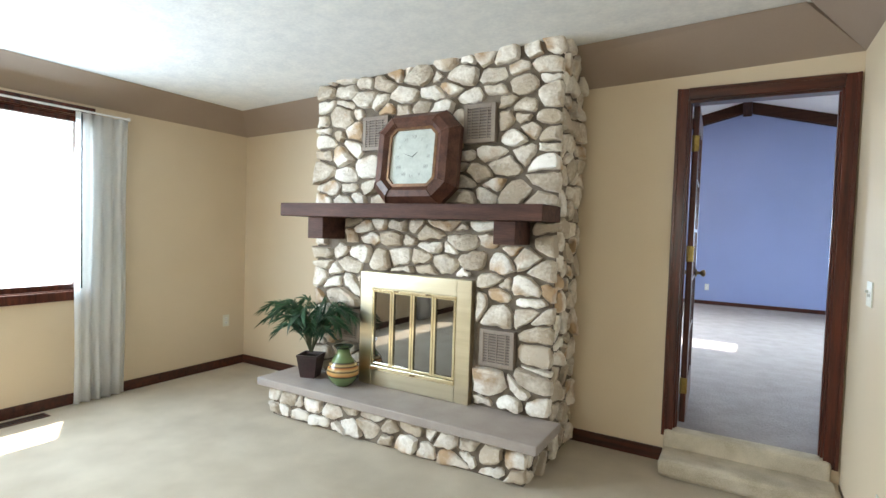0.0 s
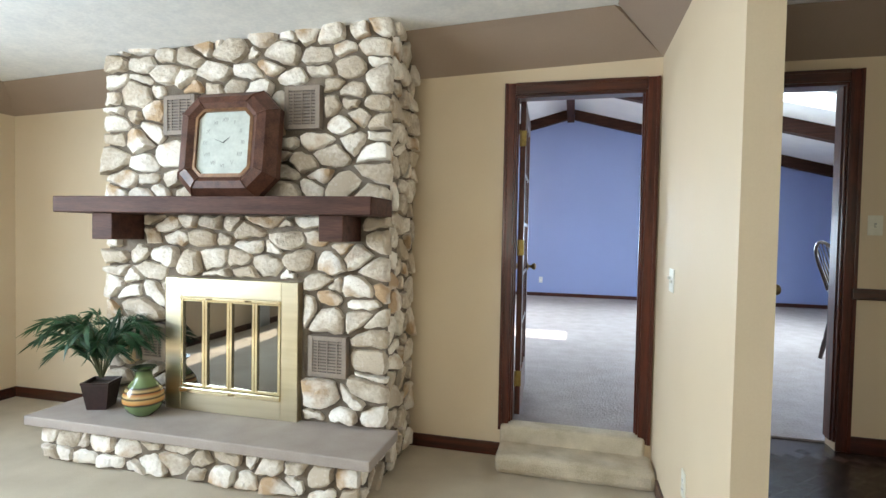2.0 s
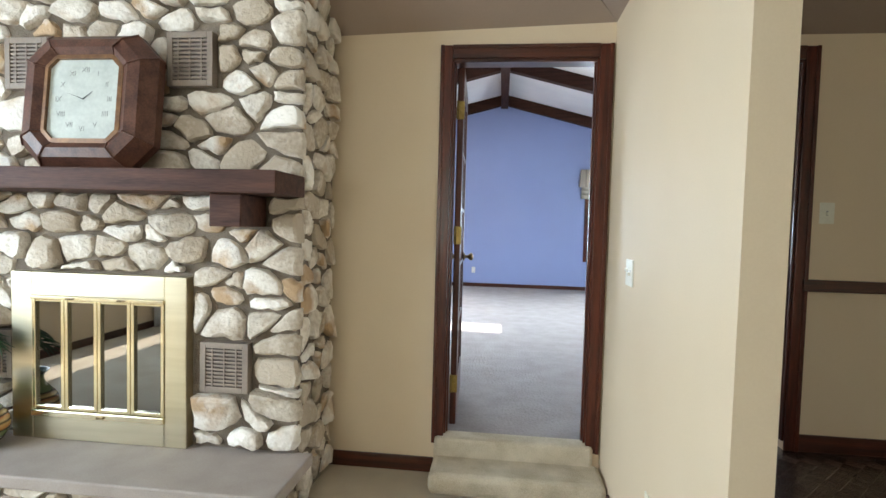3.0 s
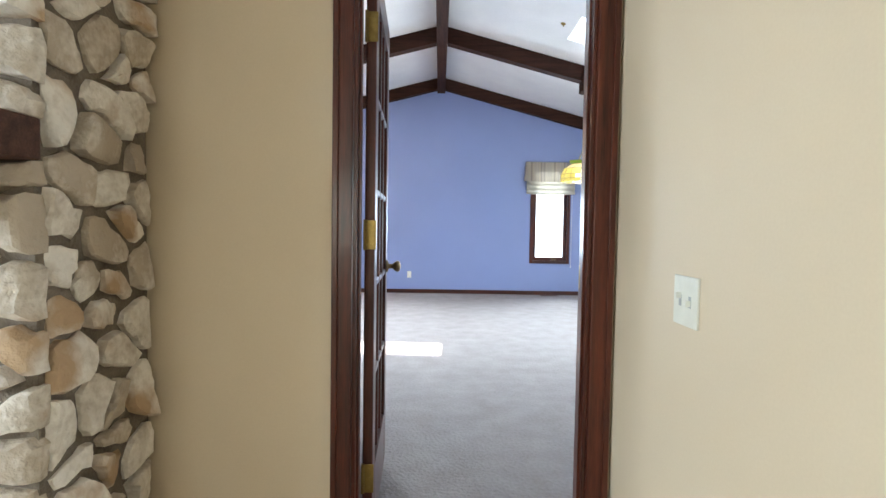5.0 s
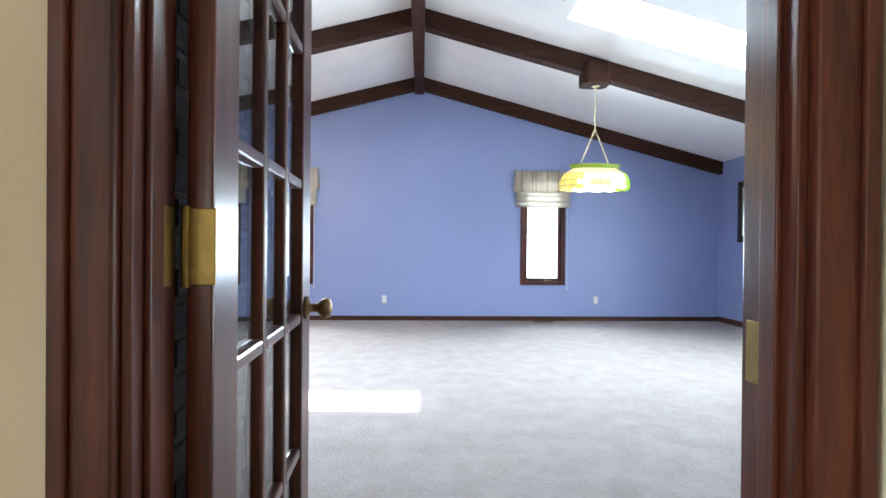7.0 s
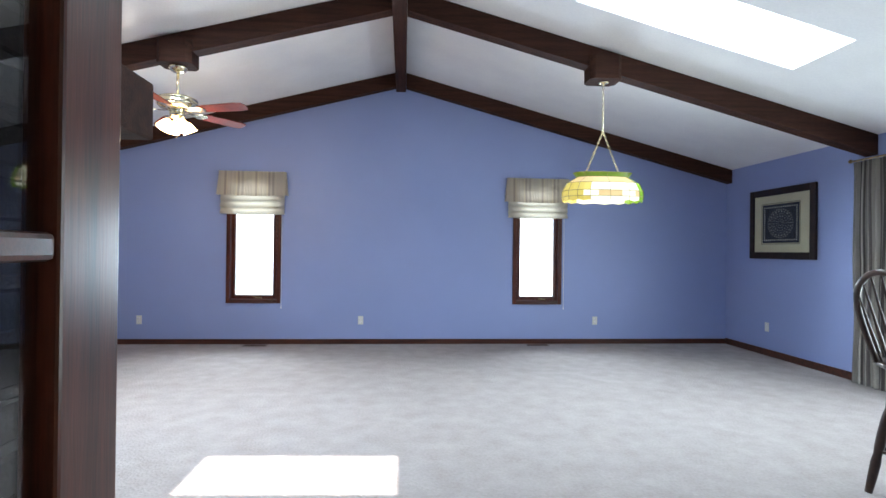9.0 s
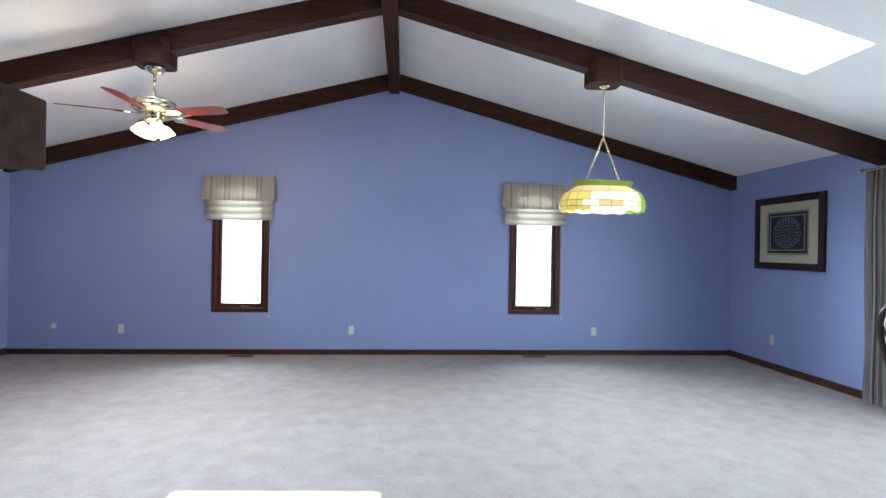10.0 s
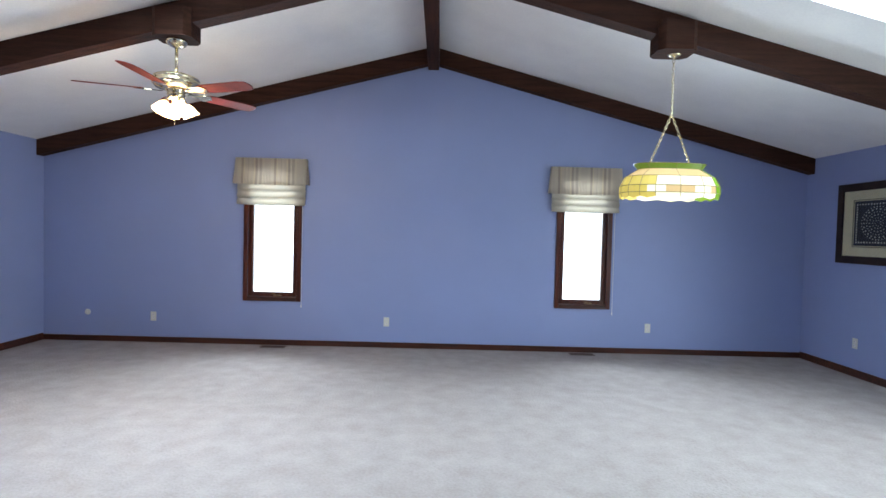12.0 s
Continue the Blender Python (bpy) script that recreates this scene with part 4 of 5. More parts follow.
for k in range(28):
    ang = 2 * math.pi * k / 28 * 2.618 + rng.uniform(-0.25, 0.25)
    reach = rng.uniform(0.20, 0.44) * (1.12 if math.cos(ang) < 0 else 0.9)
    rise = rng.uniform(0.26, 0.52)
    out = Vector((math.cos(ang), math.sin(ang) * 0.55, 0))
    pts = []
    for j in range(11):
        s = j / 10
        drop = rise * (1.8 * s - 1.1 * s ** 2.3) + 0.03
        pts.append(Vector(PC) + Vector((0, 0, 0.16)) + out * (reach * s ** 1.1 + 0.01) + Vector((0, 0, drop)))
    pts = [Vector((p.x, min(p.y, CY - 0.09), max(p.z, SZ1 + 0.03))) for p in pts]
    frond = part("frond", tube(pts, [0.004 - 0.0003 * j for j in range(11)], 5), STEM, plant)
    bm = bmesh.new()
    for j in range(34):
        s = 0.22 + 0.78 * j / 33
        i = min(int(s * 10), 9)
        p = pts[i].lerp(pts[i + 1], s * 10 - i)
        way = (pts[i + 1] - pts[i])
        if way.length < 1e-4:
            continue
        way = way.normalized()
        across = way.cross(Vector((0, 0, 1))).normalized()
        up = across.cross(way)
        ln = 0.115 * math.sin(math.pi * min(1, 0.25 + 0.72 * (1 - abs(s - 0.55) * 1.4))) + 0.02
        for sd in (-1, 1):
            tipv = (across * sd * 0.62 + way * 0.9 - Vector((0, 0, 0.14 + rng.uniform(-0.15, 0.2)))).normalized()
            wide = tipv.cross(up).normalized() * 0.0034
            a, m_, e = p, p + tipv * ln * 0.45 + up * 0.006, p + tipv * ln - Vector((0, 0, 0.008))
            vs = [bm.verts.new(a - wide * 0.3), bm.verts.new(a + wide * 0.3), bm.verts.new(m_ + wide), bm.verts.new(e), bm.verts.new(m_ - wide)]
            bm.faces.new(vs)
    for v in bm.verts:
        v.co.y = min(v.co.y, CY - 0.07)
    bmesh.ops.solidify(bm, geom=bm.faces, thickness=0.0008)
    part("palm_leaf", bm, LEAF, frond)

# ---- glazed vase ----
VC = (0.625, 4.535, SZ1 + 0.001)
PROFILE = [(0.062, 0.0), (0.066, 0.004), (0.105, 0.035), (0.130, 0.085), (0.133, 0.120), (0.118, 0.165), (0.085, 0.205), (0.060, 0.235), (0.052, 0.262), (0.058, 0.285), (0.078, 0.302), (0.082, 0.308), (0.074, 0.306), (0.050, 0.285)]
vm, nt, b = base_mat("striped_glazed_ceramic", 0.25)
co, sep, dv, ramp, nz = (nt.nodes.new(n) for n in ("ShaderNodeTexCoord", "ShaderNodeSeparateXYZ", "ShaderNodeMath", "ShaderNodeValToRGB", "ShaderNodeTexNoise"))
nt.links.new(co.outputs["Object"], sep.inputs[0]), nt.links.new(co.outputs["Object"], nz.inputs["Vector"])
nz.inputs["Scale"].default_value = 9
dv.operation, dv.inputs[1].default_value, dv.inputs[2].default_value = "MULTIPLY_ADD", 3.35, 0.0
wob = nt.nodes.new("ShaderNodeMath")
wob.operation, wob.inputs[1].default_value = "MULTIPLY_ADD", 0.03
nt.links.new(nz.outputs[0], wob.inputs[0]), nt.links.new(sep.outputs["Z"], dv.inputs[0]), nt.links.new(dv.outputs[0], wob.inputs[2]), nt.links.new(wob.outputs[0], ramp.inputs[0])
bands = [(0.0, (0.09, 0.15, 0.05)), (0.25, (0.13, 0.20, 0.07)), (0.29, (0.03, 0.02, 0.015)), (0.32, (0.55, 0.25, 0.07)), (0.38, (0.60, 0.38, 0.14)), (0.41, (0.03, 0.02, 0.015)), (0.44, (0.58, 0.40, 0.16)), (0.49, (0.50, 0.20, 0.06)), (0.52, (0.03, 0.02, 0.015)), (0.55, (0.58, 0.40, 0.16)), (0.60, (0.05, 0.035, 0.02)), (0.63, (0.14, 0.20, 0.07)), (0.80, (0.17, 0.23, 0.09)), (0.90, (0.09, 0.14, 0.05)), (0.94, (0.03, 0.045, 0.02))]
cr = ramp.color_ramp
cr.elements[0].color, cr.elements[1].position, cr.elements[1].color = (*bands[0][1], 1), bands[1][0], (*bands[1][1], 1)
for p_, c_ in bands[2:]:
    cr.elements.new(p_).color = (*c_, 1)
nt.links.new(ramp.outputs[0], b.inputs["Base Color"])
b.inputs["Coat Weight"].default_value = 0.5
bm = lathe([(r * 0.88, z * 0.94) for r, z in PROFILE], VC, 40)
vase = part("vase", bm, vm, None, smooth=True)
for v in vase.data.vertices:
    v.co -= Vector(VC)
vase.location = VC
tagged(vase, "round green glazed vase with orange and black bands", "vase")

# ---- living room window, curtain, small fittings ----
def window_unit(name, axis, at, out, hole, lab, sash=0.045, frame_w=0.06, room=1):
    """A wooden window: casing on the room side, frame, sash and glass. room: the sign of the way into the room."""
    u0, u1, z0, z1 = hole
    w = thing(name, lab, "window", ((u0 + u1) / 2, at, z0) if axis == "y" else (at, (u0 + u1) / 2, z0), kind="structure")
    def b_(a, c, d0, d1, lo, hi, bev=0.003, bm=None):
        p, q = sorted((at + room * d0, at + room * d1))
        return box(a, c, p, q, lo, hi, bev, bm) if axis == "y" else box(p, q, a, c, lo, hi, bev, bm)
    for lab2, a, c, lo, hi in (("casing", u0 - frame_w, u0, z0 - frame_w, z1 + frame_w), ("casing", u1, u1 + frame_w, z0 - frame_w, z1 + frame_w), ("casing", u0, u1, z1, z1 + frame_w), ("window_sill", u0, u1, z0 - frame_w, z0)):
        bm = b_(a, c, 0, 0.02, lo, hi, 0.004)
        part(lab2, bm, TRIM if lab2 == "casing" and hi - lo > 0.3 else (TRIM if axis == "x" else TRIM_X), w)
    for a, c, lo, hi in ((u0, u0 + sash, z0, z1), (u1 - sash, u1, z0, z1), (u0 + sash, u1 - sash, z0, z0 + sash), (u0 + sash, u1 - sash, z1 - sash, z1)):
        part("sash", b_(a, c, -0.07, -0.02, lo, hi, 0.004), TRIM, w)
    for a, c, lo, hi in ((u0 - 0.001, u0 + 0.008, z0, z1), (u1 - 0.008, u1 + 0.001, z0, z1), (u0, u1, z0 - 0.001, z0 + 0.008), (u0, u1, z1 - 0.008, z1 + 0.001)):
        part("jamb", b_(a, c, -0.15, 0.0, lo, hi, 0.002), TRIM, w)
    pane = part("pane", b_(u0 + sash, u1 - sash, -0.047, -0.043, z0 + sash, z1 - sash, 0), GLASS, w)
    pane.visible_shadow = False
    return w


window_unit("window_1", "x", XL, -1, WIN, "large dark wood framed picture window", 0.05, 0.07)
part_rail = None


def drape(name, lab, axis, at, a, b_, z0, z1, folds, amp, material, room=1):
    """A pleated hanging cloth with thickness; u runs along its width so that stripes follow the folds."""
    d = thing(name, lab, "curtain", ((a + b_) / 2, at, z0) if axis == "y" else (at, (a + b_) / 2, z0))
    n, rows = folds * 12, 14
    bm = bmesh.new()
    uv = bm.loops.layers.uv.new("uv")
    rr = random.Random(len(name) + folds)
    ph = [rr.uniform(-0.5, 0.5) for _ in range(folds + 1)]
    grid = []
    for r in range(rows + 1):
        t = r / rows
        z = z0 + (z1 - z0) * t
        line = []
        for k in range(n + 1):
            s = k / n
            f = s * folds
            ph_k = ph[int(min(f, folds - 1e-6))]
            wave = math.sin(2 * math.pi * f + ph_k * (1 - t) * 0.8)
            sharp = math.copysign(abs(wave) ** 0.7, wave)
            depth = amp * sharp * (0.75 + 0.35 * (1 - t))
            along = a + (b_ - a) * (s + 0.012 * math.sin(3 * t * 3 + f))
            off = at + room * (amp + 0.012 + depth)
            line.append((bm.verts.new((along, off, z) if axis == "y" else (off, along, z)), s))
        grid.append(line)
    for r in range(rows):
        for k in range(n):
            f = bm.faces.new((grid[r][k][0], grid[r][k + 1][0], grid[r + 1][k + 1][0], grid[r + 1][k][0]))
            for loop, s in zip(f.loops, (grid[r][k][1], grid[r][k + 1][1], grid[r + 1][k + 1][1], grid[r + 1][k][1])):
                loop[uv].uv = (s * abs(b_ - a) * 1.7, 0)
    bmesh.ops.solidify(bm, geom=bm.faces, thickness=0.003)
    part("cloth", bm, material, d, smooth=True)
    return d


cur = drape("curtain", "white pinch-pleated floor-length curtain", "x", XL + 0.03, 3.61, 3.985, 0.012, 2.215, 5, 0.020, CURTAIN)
part("rod", tube([(XL + 0.075, 0.95, 2.225), (XL + 0.075, 4.0, 2.225)], 0.008), WHITE, cur, "white curtain rod")
part("bracket", box(XL + 0.001, XL + 0.08, 3.985, 3.998, 2.21, 2.24, 0.002), WHITE, cur)
part("wand", tube([(XL + 0.12, 3.632, 0.9), (XL + 0.11, 3.632, 2.20)], 0.006), SLOT, cur, "dark hanging curtain wand")
cur2 = drape("curtain", "white pinch-pleated floor-length curtain", "x", XL + 0.03, 0.62, 0.98, 0.012, 2.215, 6, 0.030, CURTAIN)


def plate(name, lab, cat, axis, at, u, z, room, w=0.07, h=0.115, kind="outlet", group=""):
    p = thing(name, lab, cat, (u, at, z) if axis == "y" else (at, u, z), group)
    def b_(a, c, d0, d1, lo, hi, bev, bm=None):
        q = sorted((at + room * d0, at + room * d1))
        return box(a, c, q[0], q[1], lo, hi, bev, bm) if axis == "y" else box(q[0], q[1], a, c, lo, hi, bev, bm)
    part("cover_plate", b_(u - w / 2, u + w / 2, 0, 0.006, z - h / 2, z + h / 2, 0.002), PLATE, p)
    if kind == "outlet":
        for dz in (-0.02, 0.02):
            part("socket", b_(u - 0.016, u + 0.016, 0.006, 0.008, z + dz - 0.013, z + dz + 0.013, 0.0006), WHITE, p)
            for du in (-0.006, 0.006):
                part("slot", b_(u + du - 0.0012, u + du + 0.0012, 0.008, 0.0084, z + dz - 0.005, z + dz + 0.005, 0), SLOT, p)
    else:
        n = 2 if w > 0.1 else 1
        for k in range(n):
            uu = u + (k - (n - 1) / 2) * 0.046
            part("toggle", b_(uu - 0.005, uu + 0.005, 0.006, 0.018, z - 0.004 + (0.008 if k else -0.006), z + 0.010 + (0.008 if k else -0.006), 0.001), PLATE, p, "ivory switch toggle")
            part("slot", b_(uu - 0.006, uu + 0.006, 0.006, 0.0066, z - 0.013, z + 0.013, 0), INK, p)
    return p


plate("wall_outlet", "white wall outlet low on the cream wall", "outlet", "x", XL, 4.98, 0.46, 1)
plate("light_switch", "ivory double light switch beside the doorway", "light switch", "x", XR, 4.70, 1.195, -1, 0.115, 0.115, "switch")
plate("wall_outlet", "cream outlet low on the short partition", "outlet", "x", XR, 4.29, 0.36, -1)
plate("light_switch", "ivory single light switch above the chair rail", "light switch", "y", KY, 4.82, 1.50, -1, 0.075, 0.115, "switch")


def floor_register(name, x0, x1, y0, y1, z, lab, along):
    g = thing(name, lab, "floor vent", ((x0 + x1) / 2, (y0 + y1) / 2, z))
    bm = box(x0, x1, y0, y0 + 0.012, z, z + 0.006, 0.002)
    box(x0, x1, y1 - 0.012, y1, z, z + 0.006, 0.002, bm)
    box(x0, x0 + 0.012, y0 + 0.012, y1 - 0.012, z, z + 0.006, 0.002, bm)
    box(x1 - 0.012, x1, y0 + 0.012, y1 - 0.012, z, z + 0.006, 0.002, bm)
    part("frame", bm, TRIM_X, g)
    part("well", box(x0 + 0.012, x1 - 0.012, y0 + 0.012, y1 - 0.012, z, z + 0.001), SLOT, g)
    n = 14
    for k in range(n):
        if along == "x":
            x = x0 + 0.02 + (x1 - x0 - 0.04) * k / (n - 1)
            part("slat", box(x - 0.003, x + 0.003, y0 + 0.012, y1 - 0.012, z + 0.001, z + 0.005), MANTEL, g)
        else:
            y = y0 + 0.02 + (y1 - y0 - 0.04) * k / (n - 1)
            part("slat", box(x0 + 0.012, x1 - 0.012, y - 0.003, y + 0.003, z + 0.001, z + 0.005), MANTEL, g)


floor_register("floor_register", XL + 0.06, XL + 0.16, 3.08, 3.42, 0.0, "brown metal floor register in the cream carpet", "y")
floor_register("floor_register", 1.00, 1.31, BF - 0.17, BF - 0.07, FB, "brown metal floor register in the mauve carpet", "x")
floor_register("floor_register", 4.82, 5.13, BF - 0.17, BF - 0.07, FB, "brown metal floor register in the mauve carpet", "x")
window_unit("window_2", "y", YB, -1, (0.2, 2.0, 0.9, 2.2), "wide dark wood framed window", 0.05, 0.07)

# ---- blue room ----
window_unit("window_3", "y", BF, 1, WA, "narrow dark wood casement window", 0.058, 0.052, room=-1)
window_unit("window_4", "y", BF, 1, WB, "narrow dark wood casement window", 0.058, 0.052, room=-1)
for u0, u1 in ((WA[0], WA[1]), (WB[0], WB[1])):
    op = thing("window_crank", "dark metal casement crank on a window sill", "window handle", (u0 + 0.36, BF - 0.03, 0.80), "casement cranks")
    part("crank_base", box(u0 + 0.33, u0 + 0.42, BF - 0.018, BF + 0.02, 0.799, 0.815, 0.003), OLD_BRASS, op)
    part("crank_arm", tube([(u0 + 0.38, BF - 0.015, 0.812), (u0 + 0.34, BF - 0.035, 0.830), (u0 + 0.31, BF - 0.04, 0.825)], 0.005, 6), OLD_BRASS, op)


def roman_shade(x0, x1, ztop, zmid, zbot):
    v = thing("roman_shade", "ivory roman shade raised under a striped cloth valance", "window shade", ((x0 + x1) / 2, BF - 0.05, zbot), "window shades")
    pts = []
    n = 24
    bm = bmesh.new()
    cols = []
    for k in range(n + 1):
        s = k / n
        x = x0 + (x1 - x0) * s
        dip = 0.012 * math.sin(math.pi * s) + 0.004 * math.sin(9 * math.pi * s)
        flare = 0.03 * (0 if 0.08 < s < 0.92 else 1)
        cols.append([bm.verts.new((x, BF - 0.085, ztop)), bm.verts.new((x + (s - 0.5) * flare, BF - 0.088 - 0.01 * math.sin(5 * s * math.pi), (ztop + zmid) / 2)), bm.verts.new((x + (s - 0.5) * flare * 2, BF - 0.10 - 0.012 * math.sin(7 * s), zmid - dip + 0.012))])
    for a, c in zip(cols, cols[1:]):
        for j in range(2):
            bm.faces.new((a[j], a[j + 1], c[j + 1], c[j]))
    for col in (cols[0], cols[-1]):
        back = [bm.verts.new((q.co.x, BF - 0.004, q.co.z)) for q in col]
        for j in range(2):
            bm.faces.new((col[j], col[j + 1], back[j + 1], back[j]))
    bmesh.ops.solidify(bm, geom=bm.faces, thickness=0.003)
    part("valance", bm, STRIPE_V, v, "ivory valance with brown and grey stripes")
    part("head_board", box(x0 + 0.004, x1 - 0.004, BF - 0.082, BF - 0.002, ztop - 0.012, ztop - 0.002), WHITE, v)
    folds = 3
    for f in range(folds):
        hz = (zmid - zbot + 0.05) / folds
        za = zbot + f * hz * 0.92
        bm = bmesh.new()
        cols = []
        for k in range(13):
            s = k / 12
            x = x0 + 0.012 + (x1 - x0 - 0.024) * s
            sag = 0.010 * math.sin(math.pi * s) * (1 - f / 3)
            prof = [(-0.035 - 0.010 * f * 0.4, hz), (-0.052, hz * 0.6), (-0.060 - 0.006 * (2 - f), hz * 0.12), (-0.050, 0.0), (-0.030, 0.012)]
            cols.append([bm.verts.new((x, BF + py, za + pz - sag)) for py, pz in prof])
        for a, c in zip(cols, cols[1:]):
            for j in range(4):
                bm.faces.new((a[j], a[j + 1], c[j + 1], c[j]))
        bmesh.ops.solidify(bm, geom=bm.faces, thickness=0.003)
        part("shade_fold", bm, LINEN, v, smooth=True)
    part("pull_cord", tube([(x1 - 0.05, BF - 0.03, zbot + 0.02), (x1 - 0.048, BF - 0.03, 0.70)], 0.003, 6), WHITE, v, "thin white pull cord")
    part("cord_weight", lathe([(0.004, 0), (0.008, 0.008), (0.006, 0.03), (0.002, 0.035)], (x1 - 0.048, BF - 0.03, 0.67), 10), WHITE, v)


roman_shade(0.65, 1.515, 2.51, 2.18, 1.94)
roman_shade(4.545, 5.41, 2.50, 2.16, 1.95)
for x in (-0.385, 2.535, 5.829):
    plate("wall_outlet", "ivory outlet low on the blue wall", "outlet", "y", BF, x, 0.51, -1, group="blue room outlets")
plate("wall_outlet", "ivory outlet low on the blue wall", "outlet", "x", BR, 11.74, 0.55, -1, group="blue room outlets")
jack = thing("cable_jack", "small round ivory cable jack on the blue wall", "wall jack", (-1.205, BF, 0.545))
part("cover", turn_all(lathe([(0.036, 0), (0.036, 0.004), (0.030, 0.007), (0.006, 0.008), (0.006, 0.016)], (0, 0, 0), 20), Matrix.Translation((-1.205, BF, 0.545)) @ pose(0, 0, 0, 90, 0, 0)), PLATE, jack)

# framed picture
pic = thing("framed_picture", "dark framed square print with an olive beige mat", "picture", (BR, 11.51, 1.43))
PY0, PY1, PZ0, PZ1 = 10.935, 12.045, 1.425, 2.31
for a, b_, c, d in ((PY0, PY0 + 0.085, PZ0, PZ1), (PY1 - 0.085, PY1, PZ0, PZ1), (PY0 + 0.085, PY1 - 0.085, PZ0, PZ0 + 0.085), (PY0 + 0.085, PY1 - 0.085, PZ1 - 0.085, PZ1)):
    bm = box(BR - 0.038, BR - 0.002, a, b_, c, d, 0.008)
    part("frame_bar", bm, FRAME_B, pic)
part("mat_board", box(BR - 0.022, BR - 0.006, PY0 + 0.08, PY1 - 0.08, PZ0 + 0.08, PZ1 - 0.08), MAT_A, pic)
part("inner_mat", box(BR - 0.026, BR - 0.022, PY0 + 0.21, PY1 - 0.21, PZ0 + 0.17, PZ1 - 0.17, 0.001), MAT_A, pic)
part("print", box(BR - 0.029, BR - 0.026, PY0 + 0.245, PY1 - 0.245, PZ0 + 0.20, PZ1 - 0.20), ART, pic, "dark navy printed cloth with pale ornaments")
bm = bmesh.new()
rr = random.Random(3)
cy, cz = (PY0 + PY1) / 2, (PZ0 + PZ1) / 2
marks = []
for k in range(60):
    s = k / 60 * 4
    e = int(s)
    f = (s - e) * 2 - 1
    hy, hz = 0.275, 0.205
    marks.append({0: (cy + f * hy, cz - hz), 1: (cy + hy, cz + f * hz), 2: (cy - f * hy, cz + hz), 3: (cy - hy, cz - f * hz)}[e] + (0.018,))
for rad, cnt, sz in ((0.175, 34, 0.013), (0.15, 22, 0.016), (0.12, 26, 0.010), (0.09, 16, 0.014), (0.055, 12, 0.010), (0.03, 7, 0.010)):
    for k in range(cnt):
        a = 2 * math.pi * k / cnt
        marks.append((cy + rad * math.cos(a) * 1.2, cz + rad * math.sin(a), sz))
for y, z, sz in marks:
    box(BR - 0.0305, BR - 0.029, y - sz / 2 * rr.uniform(0.6, 1.2), y + sz / 2 * rr.uniform(0.6, 1.2), z - sz / 2 * rr.uniform(0.5, 1.1), z + sz / 2 * rr.uniform(0.5, 1.1), 0, bm)
part("print_marks", bm, ART_W, pic, "small pale printed ornaments", kind="stuff")
bm = bmesh.new()
for hy, hz in ((0.325, 0.255), (0.300, 0.232)):
    for s in (-1, 1):
        box(BR - 0.031, BR - 0.0285, cy - hy, cy + hy, cz + s * hz - 0.003, cz + s * hz + 0.003, 0, bm)
        box(BR - 0.031, BR - 0.0285, cy + s * hy - 0.003, cy + s * hy + 0.003, cz - hz + 0.004, cz + hz - 0.004, 0, bm)
part("mat_lines", bm, ART, pic, "thin dark lines round the print")
pg = part("glass", box(BR - 0.036, BR - 0.034, PY0 + 0.08, PY1 - 0.08, PZ0 + 0.08, PZ1 - 0.08), PICTURE_GLASS, pic)
pg.visible_shadow = False

# patio door and its drape
drape("curtain", "brown and cream striped floor-length drape", "x", BR - 0.03, 9.72, 10.40, FB + 0.012, 2.43, 9, 0.034, STRIPE_C, room=-1)
rod = thing("curtain_rod", "thin brass curtain rod over the patio door", "curtain rod", (BR - 0.08, 8.6, 2.44))
part("rod", tube([(BR - 0.08, 6.6, 2.445), (BR - 0.08, 10.42, 2.445)], 0.010), OLD_BRASS, rod)
part("finial", lathe([(0.01, -0.01), (0.02, 0.0), (0.02, 0.015), (0.006, 0.028)], (BR - 0.08, 10.43, 2.44), 12), OLD_BRASS, rod)
patio = thing("patio_door", "dark framed sliding glass patio door", "patio door", (BR, 8.3, FB), kind="structure")
for a, b_ in ((SLIDE[0], SLIDE[0] + 0.07), (SLIDE[1] - 0.07, SLIDE[1]), (8.26, 8.34)):
    part("stile", box(BR + 0.02, BR + 0.10, a, b_, FB, SLIDE[3], 0.004), TRIM, patio)
part("head", box(BR + 0.02, BR + 0.10, SLIDE[0] + 0.07, SLIDE[1] - 0.07, SLIDE[3] - 0.07, SLIDE[3], 0.004), TRIM, patio)
part("threshold", box(BR + 0.02, BR + 0.10, SLIDE[0] + 0.07, SLIDE[1] - 0.07, FB, FB + 0.05, 0.004), TRIM, patio)
for a, b_ in ((SLIDE[0] + 0.07, 8.26), (8.34, SLIDE[1] - 0.07)):
    p_ = part("pane", box(BR + 0.055, BR + 0.060, a, b_, FB + 0.05, SLIDE[3] - 0.07), GLASS, patio)
    p_.visible_shadow = False


# boxes on the beam
def mount_box(xc, label):
    y0, y1, zt, zb = 10.14, 10.39, roof(xc) - 0.06, 3.115
    m = thing("mounting_box", label, "mounting box", (xc, 10.265, zb), "beam mounting boxes")
    c = 0.045
    out = [(xc - 0.152, y0 + c), (xc - 0.152 + c, y0), (xc + 0.152 - c, y0), (xc + 0.152, y0 + c), (xc + 0.152, y1 - c), (xc + 0.152 - c, y1), (xc - 0.152 + c, y1), (xc - 0.152, y1 - c)]
    part("box", prism(out, "z", zb, zt), BEAM, m)


mount_box(1.06, "chamfered dark wooden fixture box on the ceiling beam")
mount_box(4.995, "chamfered dark wooden fixture box on the ceiling beam")

# ceiling fan
FC = (1.06, 10.265)
